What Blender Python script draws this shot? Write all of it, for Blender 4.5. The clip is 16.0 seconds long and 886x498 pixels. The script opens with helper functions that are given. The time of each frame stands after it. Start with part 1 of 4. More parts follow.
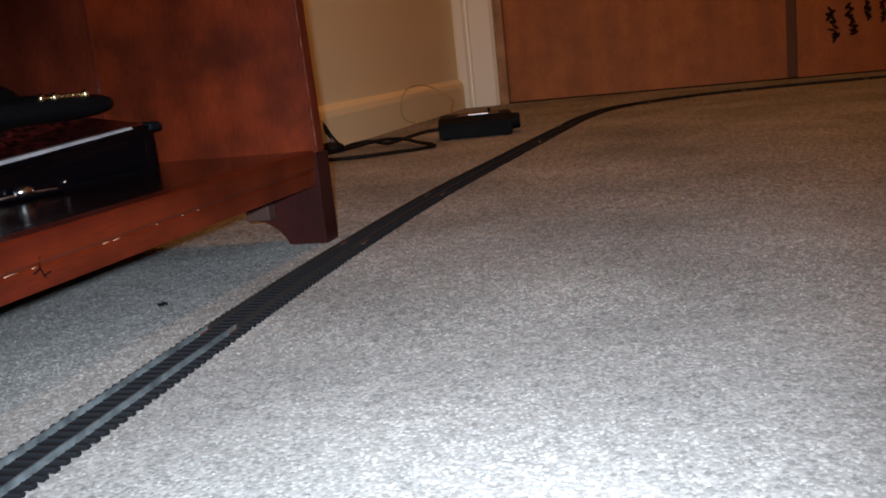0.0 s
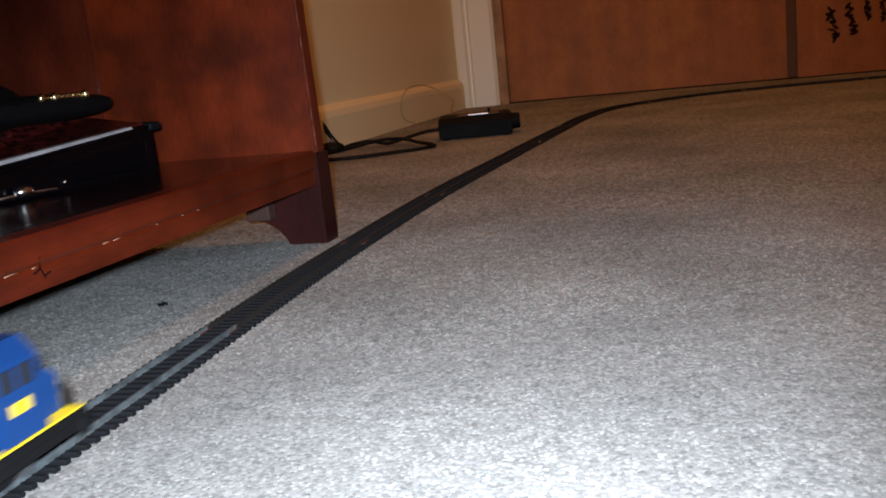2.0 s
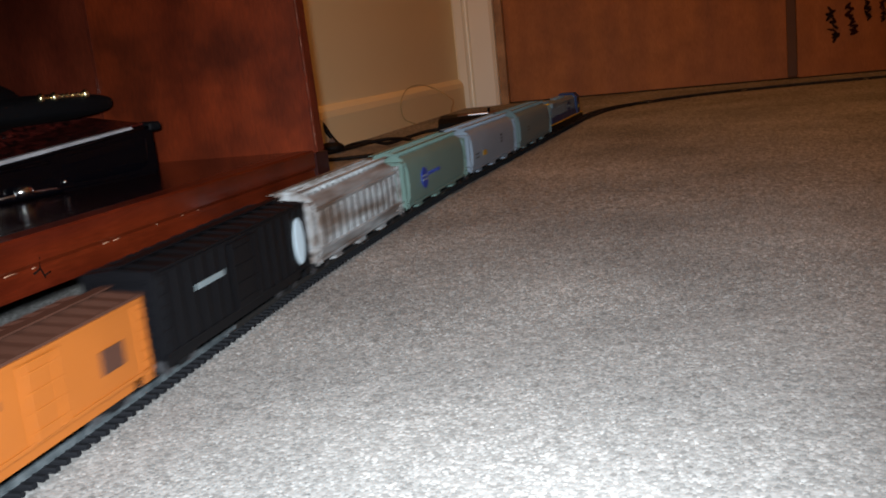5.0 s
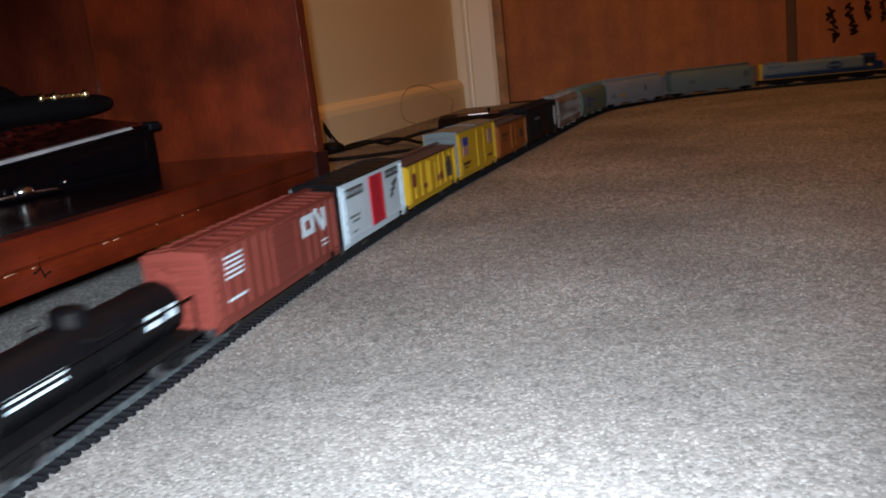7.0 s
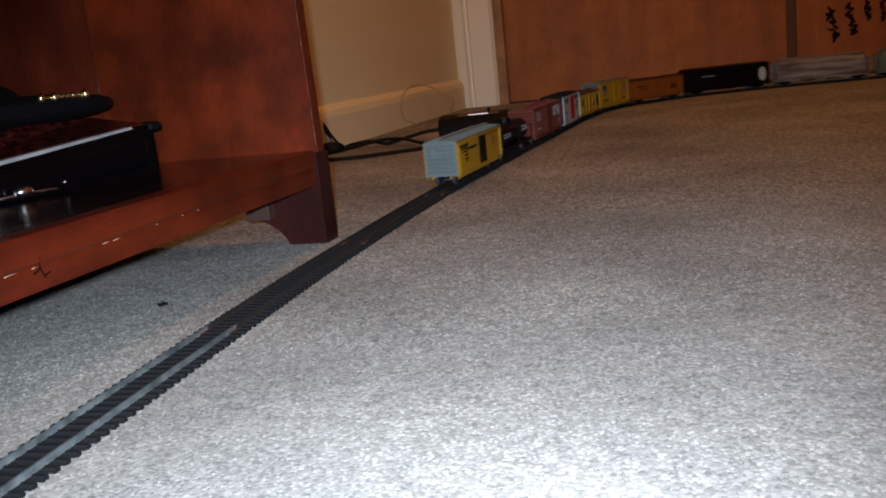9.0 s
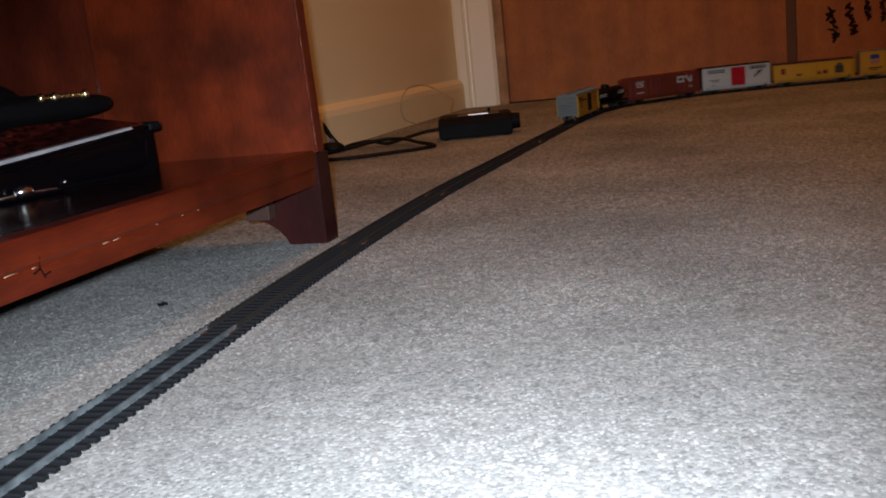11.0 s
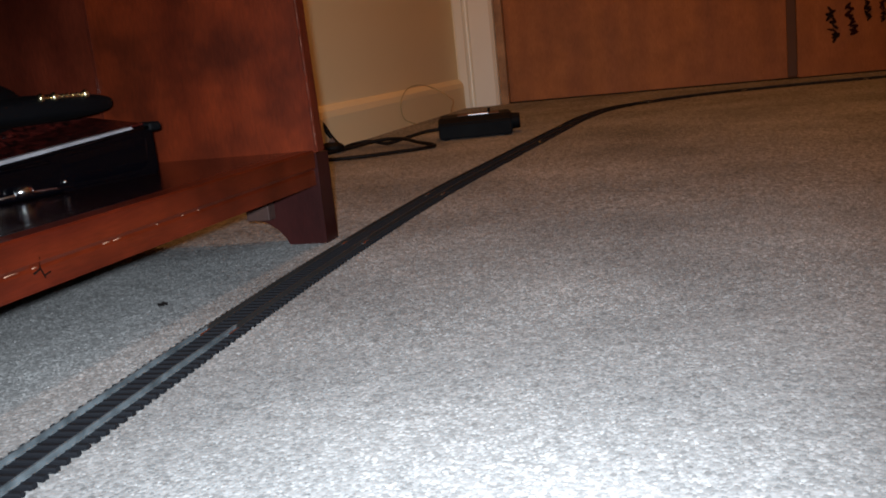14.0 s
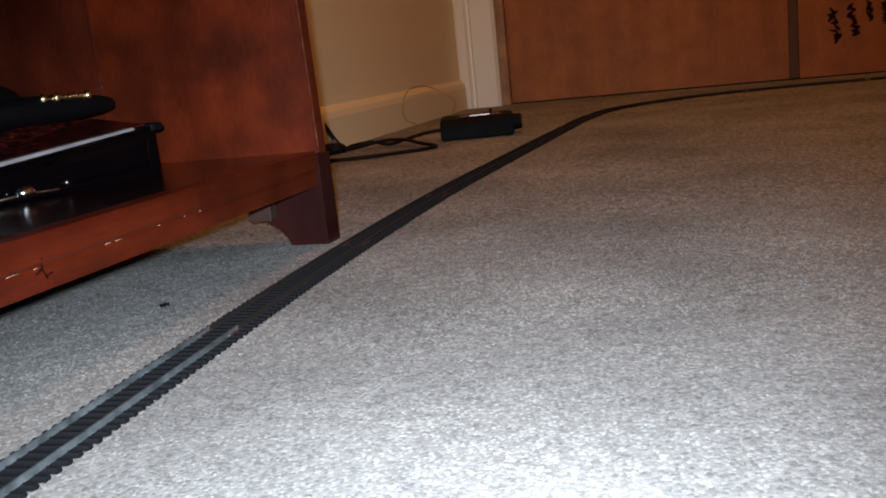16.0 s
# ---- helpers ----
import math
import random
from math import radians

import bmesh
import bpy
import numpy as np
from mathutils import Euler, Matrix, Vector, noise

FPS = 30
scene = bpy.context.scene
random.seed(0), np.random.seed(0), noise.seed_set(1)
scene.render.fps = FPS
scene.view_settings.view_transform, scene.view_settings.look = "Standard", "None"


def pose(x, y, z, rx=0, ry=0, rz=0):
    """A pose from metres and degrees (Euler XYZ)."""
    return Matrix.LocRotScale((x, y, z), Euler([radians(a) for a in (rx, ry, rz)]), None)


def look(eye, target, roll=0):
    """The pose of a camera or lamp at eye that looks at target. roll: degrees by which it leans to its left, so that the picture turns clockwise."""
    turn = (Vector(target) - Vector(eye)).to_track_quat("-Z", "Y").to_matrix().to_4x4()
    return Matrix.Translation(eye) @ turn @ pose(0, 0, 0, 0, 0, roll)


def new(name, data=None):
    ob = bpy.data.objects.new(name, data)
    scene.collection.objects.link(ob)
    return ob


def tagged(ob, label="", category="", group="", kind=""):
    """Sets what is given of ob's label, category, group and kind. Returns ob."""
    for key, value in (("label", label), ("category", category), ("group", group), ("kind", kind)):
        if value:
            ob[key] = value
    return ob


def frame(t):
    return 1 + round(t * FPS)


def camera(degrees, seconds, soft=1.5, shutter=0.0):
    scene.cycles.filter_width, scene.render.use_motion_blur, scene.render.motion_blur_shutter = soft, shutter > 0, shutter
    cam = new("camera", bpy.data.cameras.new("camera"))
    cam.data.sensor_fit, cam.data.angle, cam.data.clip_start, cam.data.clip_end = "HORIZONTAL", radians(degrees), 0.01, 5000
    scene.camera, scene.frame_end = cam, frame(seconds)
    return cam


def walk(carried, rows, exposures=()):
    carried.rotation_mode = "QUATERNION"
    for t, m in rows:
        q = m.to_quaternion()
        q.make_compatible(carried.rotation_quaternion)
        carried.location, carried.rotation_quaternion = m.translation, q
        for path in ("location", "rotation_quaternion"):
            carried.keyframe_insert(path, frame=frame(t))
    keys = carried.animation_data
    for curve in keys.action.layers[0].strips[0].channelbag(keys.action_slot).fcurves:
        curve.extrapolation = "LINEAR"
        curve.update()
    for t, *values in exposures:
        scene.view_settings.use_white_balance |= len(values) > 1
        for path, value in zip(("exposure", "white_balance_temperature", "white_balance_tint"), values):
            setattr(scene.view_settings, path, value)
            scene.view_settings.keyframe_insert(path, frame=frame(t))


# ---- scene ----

# ================= camera =================
cam = camera(50.544, 16.0, soft=1.85, shutter=0.5)
EYE = (0.0, 0.0, 0.1361)
PITCH, ROLL = 11.4825, -5.9584


def aim(down, turn, roll):
    d, a = radians(down), radians(turn)
    return look(EYE, (math.sin(a) * math.cos(d), math.cos(a) * math.cos(d), EYE[2] - math.sin(d)), roll)


walk(cam, [(0, aim(PITCH, 0, ROLL)), (15.8, aim(PITCH, 0, ROLL)), (15.9, aim(PITCH - 0.03, -0.04, ROLL)),
           (16, aim(PITCH - 0.06, -0.1, ROLL))],
     exposures=[(0, 0.0, 6500, 10), (2.2, 0.0, 6500, 10), (3.0, 0.0, 6750, 10), (3.5, -0.12, 6900, 10), (6.3, -0.12, 6750, 10), (7.0, -0.12, 6650, 10), (7.6, -0.02, 6600, 10),
                (8.4, 0.0, 6500, 10), (16, 0.0, 6500, 10)])

# ================= light =================
world = bpy.data.worlds.new("room_dark")
world.use_nodes = True
world.node_tree.nodes["Background"].inputs[0].default_value = (1.0, 0.6, 0.3, 1)
world.node_tree.nodes["Background"].inputs[1].default_value = 0.006
scene.world = world


def lamp(name, kind, where, target, power, colour, soft):
    data = bpy.data.lights.new(name, kind)
    data.energy, data.color = power, colour
    if kind == "SPOT":
        data.spot_size, data.spot_blend = radians(82), 1.0
    data.shadow_soft_size = soft
    ob = new(name, data)
    ob.matrix_world = look(where, target)
    return ob


# the phone's own torch, beside its lens
lamp("torch", "SPOT", (-0.009, 0.004, 0.147), (-0.022, 0.350, 0.0), 34.5, (0.86, 0.97, 1.07), 0.006)
# the room's warm hanging lamp
lamp("hanging_lamp_bulb", "POINT", (0.17, 1.15, 1.62), (0, 0, 0), 20.0, (1.0, 0.43, 0.14), 0.09)


# ================= helpers =================
def ball(bm, r, at=(0, 0, 0), seg=12, squash=(1, 1, 1)):
    m = Matrix.Translation(at) @ Matrix.Diagonal((*squash, 1))
    bmesh.ops.create_uvsphere(bm, u_segments=seg, v_segments=max(6, seg // 2), radius=r, matrix=m)


def box(bm, x0, x1, y0, y1, z0, z1, bevel=0.0, segs=2):
    m = Matrix.Translation(((x0 + x1) / 2, (y0 + y1) / 2, (z0 + z1) / 2)) @ Matrix.Diagonal((x1 - x0, y1 - y0, z1 - z0, 1))
    vs = bmesh.ops.create_cube(bm, size=1, matrix=m)["verts"]
    if bevel > 0:
        es = list({e for v in vs for e in v.link_edges})
        bmesh.ops.bevel(bm, geom=es, offset=bevel, segments=segs, profile=0.5, affect="EDGES")


def rod(bm, a, b, r, seg=10, r2=None):
    a, b = Vector(a), Vector(b)
    m = Matrix.Translation((a + b) / 2) @ (b - a).to_track_quat("Z", "Y").to_matrix().to_4x4()
    bmesh.ops.create_cone(bm, cap_ends=True, segments=seg, radius1=r, radius2=r if r2 is None else r2, depth=(b - a).length, matrix=m)


def prism(bm, outline, x0, x1, axis="x"):
    """An outline of (p, q) pulled from x0 to x1 along an axis."""
    def at(k, p, q):
        return {"x": (k, p, q), "y": (p, k, q), "z": (p, q, k)}[axis]
    a = [bm.verts.new(at(x0, p, q)) for p, q in outline]
    b = [bm.verts.new(at(x1, p, q)) for p, q in outline]
    n = len(outline)
    bm.faces.new(a)
    bm.faces.new(b[::-1])
    for i in range(n):
        bm.faces.new((a[i], b[i], b[(i + 1) % n], a[(i + 1) % n]))
    bmesh.ops.recalc_face_normals(bm, faces=bm.faces[:])


def tube(bm, points, r, seg=8):
    pts = [Vector(p) for p in points]
    rings = []
    for i, p in enumerate(pts):
        d = (pts[min(i + 1, len(pts) - 1)] - pts[max(i - 1, 0)]).normalized()
        side = d.cross(Vector((0, 0, 1)))
        side = side.normalized() if side.length > 1e-4 else Vector((1, 0, 0))
        up = side.cross(d)
        rings.append([bm.verts.new(p + r * (math.cos(6.2832 * k / seg) * side + math.sin(6.2832 * k / seg) * up)) for k in range(seg)])
    for a, b in zip(rings, rings[1:]):
        for k in range(seg):
            bm.faces.new((a[k], a[(k + 1) % seg], b[(k + 1) % seg], b[k]))
    bm.faces.new(rings[0][::-1])
    bm.faces.new(rings[-1])
    for f in bm.faces:
        f.smooth = True


def spline(points, n=12):
    """A smooth line through the points."""
    pts = [np.array(p, float) for p in points]
    pts = [2 * pts[0] - pts[1]] + pts + [2 * pts[-1] - pts[-2]]
    out = []
    for i in range(1, len(pts) - 2):
        p0, p1, p2, p3 = pts[i - 1:i + 3]
        t0 = 0.0
        t1 = t0 + np.linalg.norm(p1 - p0) ** 0.5
        t2 = t1 + np.linalg.norm(p2 - p1) ** 0.5
        t3 = t2 + np.linalg.norm(p3 - p2) ** 0.5
        for k in range(n):
            t = t1 + (t2 - t1) * k / n
            a1 = (t1 - t) / (t1 - t0) * p0 + (t - t0) / (t1 - t0) * p1
            a2 = (t2 - t) / (t2 - t1) * p1 + (t - t1) / (t2 - t1) * p2
            a3 = (t3 - t) / (t3 - t2) * p2 + (t - t2) / (t3 - t2) * p3
            b1 = (t2 - t) / (t2 - t0) * a1 + (t - t0) / (t2 - t0) * a2
            b2 = (t3 - t) / (t3 - t1) * a2 + (t - t1) / (t3 - t1) * a3
            out.append((t2 - t) / (t2 - t1) * b1 + (t - t1) / (t2 - t1) * b2)
    out.append(pts[-2])
    return np.array(out)


def finish(name, bm, material, smooth=False):
    me = bpy.data.meshes.new(name)
    if smooth:
        for f in bm.faces:
            f.smooth = True
    for e in bm.edges:
        if len(e.link_faces) == 2 and e.calc_face_angle(0) > 0.7:
            e.smooth = False
    bm.to_mesh(me)
    bm.free()
    me.materials.append(material)
    return me


def part(name, bm, material, parent, label="", smooth=False):
    ob = new(name, finish(name, bm, material, smooth))
    ob.parent = parent
    return tagged(ob, label)


def thing(name, label, category, m=Matrix(), group="", kind=""):
    ob = new(name)
    ob.empty_display_size = 0.02
    ob.matrix_world = m
    return tagged(ob, label, category, group, kind)


# ================= materials =================
def mat(name, colour, rough=0.5, metal=0.0, second=None, scale=40.0, amount=0.35, fine=0.0, bump=0.0, bump_scale=300.0,
        coat=0.0, stretch=(1, 1, 1), spec=0.5, sheen=0.0):
    """A surface with a slow change of colour, a fine grain and relief."""
    m = bpy.data.materials.new(name)
    m.use_nodes = True
    nt = m.node_tree
    b = nt.nodes["Principled BSDF"]
    b.inputs["Roughness"].default_value = rough
    b.inputs["Metallic"].default_value = metal
    b.inputs["Coat Weight"].default_value = coat
    b.inputs["Coat Roughness"].default_value = 0.06
    b.inputs["Specular IOR Level"].default_value = spec
    b.inputs["Sheen Weight"].default_value = sheen
    tc = nt.nodes.new("ShaderNodeTexCoord")
    mp = nt.nodes.new("ShaderNodeMapping")
    mp.inputs["Scale"].default_value = stretch
    nt.links.new(tc.outputs["Object"], mp.inputs[0])
    second = second or tuple(c * 0.75 for c in colour)
    n1 = nt.nodes.new("ShaderNodeTexNoise")
    n1.inputs["Scale"].default_value, n1.inputs["Detail"].default_value = scale, 5
    nt.links.new(mp.outputs[0], n1.inputs["Vector"])
    ramp = nt.nodes.new("ShaderNodeValToRGB")
    ramp.color_ramp.elements[0].position, ramp.color_ramp.elements[1].position = 0.5 - amount, 0.5 + amount
    ramp.color_ramp.elements[0].color, ramp.color_ramp.elements[1].color = (*second, 1), (*colour, 1)
    nt.links.new(n1.outputs["Fac"], ramp.inputs[0])
    last = ramp.outputs[0]
    n2 = nt.nodes.new("ShaderNodeTexNoise")
    n2.inputs["Scale"].default_value, n2.inputs["Detail"].default_value = bump_scale, 3
    nt.links.new(mp.outputs[0], n2.inputs["Vector"])
    if fine > 0:
        mix = nt.nodes.new("ShaderNodeMix")
        mix.data_type, mix.blend_type = "RGBA", "OVERLAY"
        mix.inputs["Factor"].default_value = fine
        nt.links.new(last, mix.inputs["A"])
        nt.links.new(n2.outputs["Fac"], mix.inputs["B"])
        last = mix.outputs["Result"]
    nt.links.new(last, b.inputs["Base Color"])
    mr = nt.nodes.new("ShaderNodeMapRange")
    mr.inputs["To Min"].default_value, mr.inputs["To Max"].default_value = rough * 0.8, min(1, rough * 1.2)
    nt.links.new(n1.outputs["Fac"], mr.inputs["Value"])
    nt.links.new(mr.outputs[0], b.inputs["Roughness"])
    if bump > 0:
        bp = nt.nodes.new("ShaderNodeBump")
        bp.inputs["Strength"].default_value, bp.inputs["Distance"].default_value = bump, 0.002
        nt.links.new(n2.outputs["Fac"], bp.inputs["Height"])
        nt.links.new(bp.outputs[0], b.inputs["Normal"])
    return m


def wood(name, dark, light, rough, stretch, coat=0.3, scale=14.0, blotch=(0.62, 1.12)):
    """Stained wood with long figure, pores and blotches."""
    m = mat(name, light, rough, second=dark, scale=scale, amount=0.22, fine=0.35, bump=0.06, bump_scale=90, coat=coat, stretch=stretch)
    nt = m.node_tree
    b = nt.nodes["Principled BSDF"]
    src = b.inputs["Base Color"].links[0].from_socket
    tc = nt.nodes.new("ShaderNodeTexCoord")
    blot = nt.nodes.new("ShaderNodeTexNoise")
    blot.inputs["Scale"].default_value, blot.inputs["Detail"].default_value = 16, 3
    nt.links.new(tc.outputs["Object"], blot.inputs["Vector"])
    mr = nt.nodes.new("ShaderNodeMapRange")
    mr.inputs["From Min"].default_value, mr.inputs["From Max"].default_value = 0.35, 0.7
    mr.inputs["To Min"].default_value, mr.inputs["To Max"].default_value = blotch
    nt.links.new(blot.outputs["Fac"], mr.inputs["Value"])
    mul = nt.nodes.new("ShaderNodeMix")
    mul.data_type, mul.blend_type = "RGBA", "MULTIPLY"
    mul.inputs["Factor"].default_value = 1.0
    nt.links.new(src, mul.inputs["A"])
    nt.links.new(mr.outputs[0], mul.inputs["B"])
    nt.links.new(mul.outputs["Result"], b.inputs["Base Color"])
    return m


CARPET = mat("carpet_pile", (0.26, 0.256, 0.250), 0.95, second=(0.17, 0.168, 0.164), scale=7, amount=0.3, fine=0.25, bump=0.25,
             bump_scale=520, spec=0.1)
WALL = mat("painted_wall", (0.86, 0.74, 0.48), 0.75, second=(0.80, 0.67, 0.41), scale=2.2, bump=0.12, bump_scale=160)
TRIMW = mat("white_gloss_trim", (0.90, 0.87, 0.76), 0.4, second=(0.85, 0.81, 0.69), scale=5, bump=0.03)
CEIL = mat("ceiling_paint", (0.75, 0.72, 0.66), 0.9, scale=4)
CLOSET = wood("closet_door_veneer", (0.31, 0.110, 0.036), (0.42, 0.160, 0.054), 0.7, (7, 7, 0.8), coat=0.0, scale=3, blotch=(0.84, 1.08))
MAHOGANY = wood("mahogany", (0.065, 0.0070, 0.002), (0.18, 0.0235, 0.0042), 0.5, (5, 5, 1.3), coat=0.03, scale=3.2, blotch=(0.45, 1.25))
MAHOGANY_MID = wood("mahogany_mid", (0.060, 0.0085, 0.0045), (0.13, 0.020, 0.0075), 0.45, (6, 6, 1.6), coat=0.05, scale=4)
# darker copy of the mahogany, for wood that stands in shade
MAHOGANY_SHADED = wood("mahogany_shaded", (0.018, 0.0030, 0.0030), (0.034, 0.0058, 0.005), 0.45, (6, 6, 1.6), coat=0.1, scale=5)
MAHOGANY_LONG = wood("mahogany_long_grain", (0.056, 0.0065, 0.0028), (0.125, 0.0165, 0.0042), 0.33, (9, 1.0, 9), coat=0.15, scale=5, blotch=(0.55, 1.15))
SHELFTOP = wood("lacquered_shelf", (0.006, 0.0018, 0.0022), (0.014, 0.0035, 0.004), 0.15, (9, 1.0, 9), coat=0.12, scale=5)
for wooden in (MAHOGANY, MAHOGANY_MID, MAHOGANY_SHADED, MAHOGANY_LONG):
    wooden.node_tree.nodes["Principled BSDF"].inputs["Specular IOR Level"].default_value = 0.22
BLACKGLOSS = mat("black_gloss", (0.0012, 0.0012, 0.0022), 0.12, scale=30, bump=0.03, spec=0.25)
BLACKPLASTIC = mat("black_plastic", (0.0018, 0.0018, 0.0028), 0.68, scale=30, bump=0.05, bump_scale=600, spec=0.15)
RUBBER = mat("black_rubber", (0.006, 0.004, 0.0036), 0.6, scale=30, spec=0.15)
SATIN = mat("satin_rim", (0.72, 0.72, 0.76), 0.36, 0.5, second=(0.38, 0.38, 0.42), scale=35, amount=0.2)
CHROME = mat("chrome_trim", (0.95, 0.95, 0.96), 0.2, 1.0, scale=30)
BRASS = mat("polished_brass", (0.92, 0.78, 0.45), 0.24, 1.0, scale=60)
REDBROWN = mat("red_brown_leatherette", (0.085, 0.012, 0.009), 0.16, scale=160, amount=0.12, second=(0.008, 0.0025, 0.003), fine=0.6, bump=0.6, bump_scale=260)
TIE = mat("black_tie_plastic", (0.0055, 0.0060, 0.0080), 0.7, scale=80, bump=0.2, bump_scale=900, spec=0.15)
RAIL = mat("rail_metal", (0.15, 0.175, 0.19), 0.5, 0.45, second=(0.050, 0.062, 0.070), scale=110, amount=0.2)
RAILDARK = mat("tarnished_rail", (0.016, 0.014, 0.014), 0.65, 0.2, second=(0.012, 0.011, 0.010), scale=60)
DARKSTRIP = mat("grey_brown_edge", (0.120, 0.058, 0.036), 0.7, scale=20)
JAMB = wood("tan_jamb", (0.38, 0.20, 0.10), (0.46, 0.26, 0.13), 0.6, (5, 5, 1), coat=0.0)
CORNER_GLINT = mat("corner_glint", (0.22, 0.085, 0.05), 0.45, second=(0.10, 0.03, 0.018), scale=120, amount=0.15)
SEAM = mat("door_gap_dark", (0.008, 0.004, 0.003), 0.9, spec=0.05)
CHIP = mat("bare_chipped_wood", (0.36, 0.19, 0.12), 0.6, scale=400)
BLOCKWOOD = wood("unstained_block", (0.034, 0.012, 0.008), (0.055, 0.020, 0.013), 0.8, (4, 4, 4), coat=0.0)
INK = mat("black_ink", (0.030, 0.012, 0.010), 0.7, spec=0.2)
INKRED = mat("dark_red_ink", (0.05, 0.006, 0.006), 0.7, spec=0.2)
WIREY = mat("thin_wire_insulation", (0.45, 0.33, 0.14), 0.5)


def paint(name, colour, rough=0.42, dirt=0.8):
    return mat(name, colour, rough, second=tuple(c * dirt for c in colour), scale=26, amount=0.3, fine=0.08, bump=0.05, bump_scale=500, spec=0.3)


# ================= the room: a runs along the closet, b towards it =================
TURN = -17.5
ROOM = pose(0, 0, 0, 0, 0, TURN)
A_WALL, A_FRONT, B_CLOSET = -0.665, -0.312, 2.44
A_FAR, B_BACK, Z_CEIL = 3.2, -4.6, 2.4


def room_box(name, label, category, material, a0, a1, b0, b1, z0, z1, bevel=0.0, kind="structure"):
    bm = bmesh.new()
    box(bm, a0, a1, b0, b1, z0, z1, bevel)
    ob = new(name, finish(name, bm, material))
    ob.matrix_world = ROOM
    return tagged(ob, label, category, kind=kind)


floor = room_box("floor", "pale grey wall-to-wall cut-pile carpet", "carpet", CARPET, A_WALL - 0.6, A_FAR, B_BACK, B_CLOSET + 0.7, -0.03, 0.0)
room_box("wall_west", "cream painted wall behind the cabinet", "wall", WALL, A_WALL - 0.12, A_WALL, B_BACK, B_CLOSET - 0.03, 0, Z_CEIL)
room_box("wall_east", "cream painted wall", "wall", WALL, A_FAR, A_FAR + 0.12, B_BACK, B_CLOSET, 0, Z_CEIL)
room_box("wall_south", "cream painted wall", "wall", WALL, A_WALL, A_FAR, B_BACK - 0.12, B_BACK, 0, Z_CEIL)
room_box("wall_north", "cream painted wall behind the closet", "wall", WALL, A_WALL - 0.12, A_FAR, B_CLOSET + 0.6, B_CLOSET + 0.7, 0, Z_CEIL)
room_box("ceiling", "off-white painted ceiling", "ceiling", CEIL, A_WALL - 0.12, A_FAR + 0.12, B_BACK - 0.12, B_CLOSET + 0.7, Z_CEIL, Z_CEIL + 0.1)
# baseboard with a rounded top
bm = bmesh.new()
prism(bm, [(A_WALL, 0.0), (A_WALL + 0.014, 0.0), (A_WALL + 0.014, 0.055), (A_WALL + 0.011, 0.066), (A_WALL + 0.004, 0.074), (A_WALL, 0.076)],
      B_BACK, B_CLOSET - 0.05, "y")
base = new("baseboard", finish("baseboard", bm, WALL))
base.matrix_world = ROOM
tagged(base, "cream painted baseboard along the wall", "baseboard", kind="structure")
# white casing between wall and closet
bm = bmesh.new()
prism(bm, [(A_WALL, B_CLOSET - 0.045), (A_WALL + 0.006, B_CLOSET - 0.048), (A_WALL + 0.025, B_CLOSET - 0.047), (A_WALL + 0.031, B_CLOSET - 0.037),
           (A_WALL + 0.035, B_CLOSET - 0.036), (A_WALL + 0.042, B_CLOSET - 0.044), (A_WALL + 0.094, B_CLOSET - 0.038), (A_WALL + 0.102, B_CLOSET - 0.030),
           (A_WALL + 0.102, B_CLOSET + 0.04), (A_WALL, B_CLOSET + 0.04)], 0.0, Z_CEIL, "z")
trim = new("trim", finish("trim", bm, TRIMW))
trim.matrix_world = ROOM
tagged(trim, "white painted closet door casing", "door casing", kind="structure")
room_box("door_jamb", "narrow tan wooden jamb strip beside the casing", "door jamb", JAMB, A_WALL + 0.1025, A_WALL + 0.123, B_CLOSET - 0.016, B_CLOSET + 0.04, 0, 2.05, 0.001)


def closet_door(name, label, a0, a1, b):
    door = thing(name, label, "door", ROOM, kind="structure")
    bm = bmesh.new()
    box(bm, a0, a1, b, b + 0.017, 0.003, 2.05, 0.001)
    part("panel", bm, CLOSET, door)
    return door


closet_door("door_1", "plain brown wood-veneer sliding closet door", A_WALL + 0.1235, 0.19, B_CLOSET)
d2 = closet_door("door_2", "brown sliding closet door with small dark painted motifs", 0.165, 1.9, B_CLOSET - 0.018)
bm = bmesh.new()
box(bm, 0.143, 0.1645, B_CLOSET - 0.019, B_CLOSET - 0.001, 0.006, 2.05, 0.002)
part("edge_strip", bm, DARKSTRIP, d2, "grey-brown vertical edge strip")
room_box("wall_head", "cream wall above the closet", "wall", WALL, A_WALL, A_FAR, B_CLOSET - 0.03, B_CLOSET + 0.1, 2.05, Z_CEIL)
room_box("wall_return", "cream wall beside the closet", "wall", WALL, 1.9, A_FAR, B_CLOSET - 0.04, B_CLOSET + 0.1, 0, 2.05)

# ================= track =================
LINE = spline([(-1.15, -3.6), (-.85, -2.4), (-.54, -1.2), (-.246, 0.0), (-.170, .316), (-.132, .476), (-.088, .649), (-.004, .935),
               (.079, 1.174), (.201, 1.516), (.287, 1.746), (.375, 1.905), (.519, 2.001), (.652, 2.028), (.774, 2.02), (.956, 1.978),
               (1.3, 1.875), (1.65, 1.74), (1.85, 1.5), (1.9, 1.2), (1.9, .2), (1.9, -.9), (1.9, -2.2)], 40)
RUN = np.concatenate([[0], np.cumsum(np.linalg.norm(np.diff(LINE, axis=0), axis=1))])
RUN = RUN - np.interp(0, LINE[:160, 1], RUN[:160])
RAIL_TOP = 0.0048


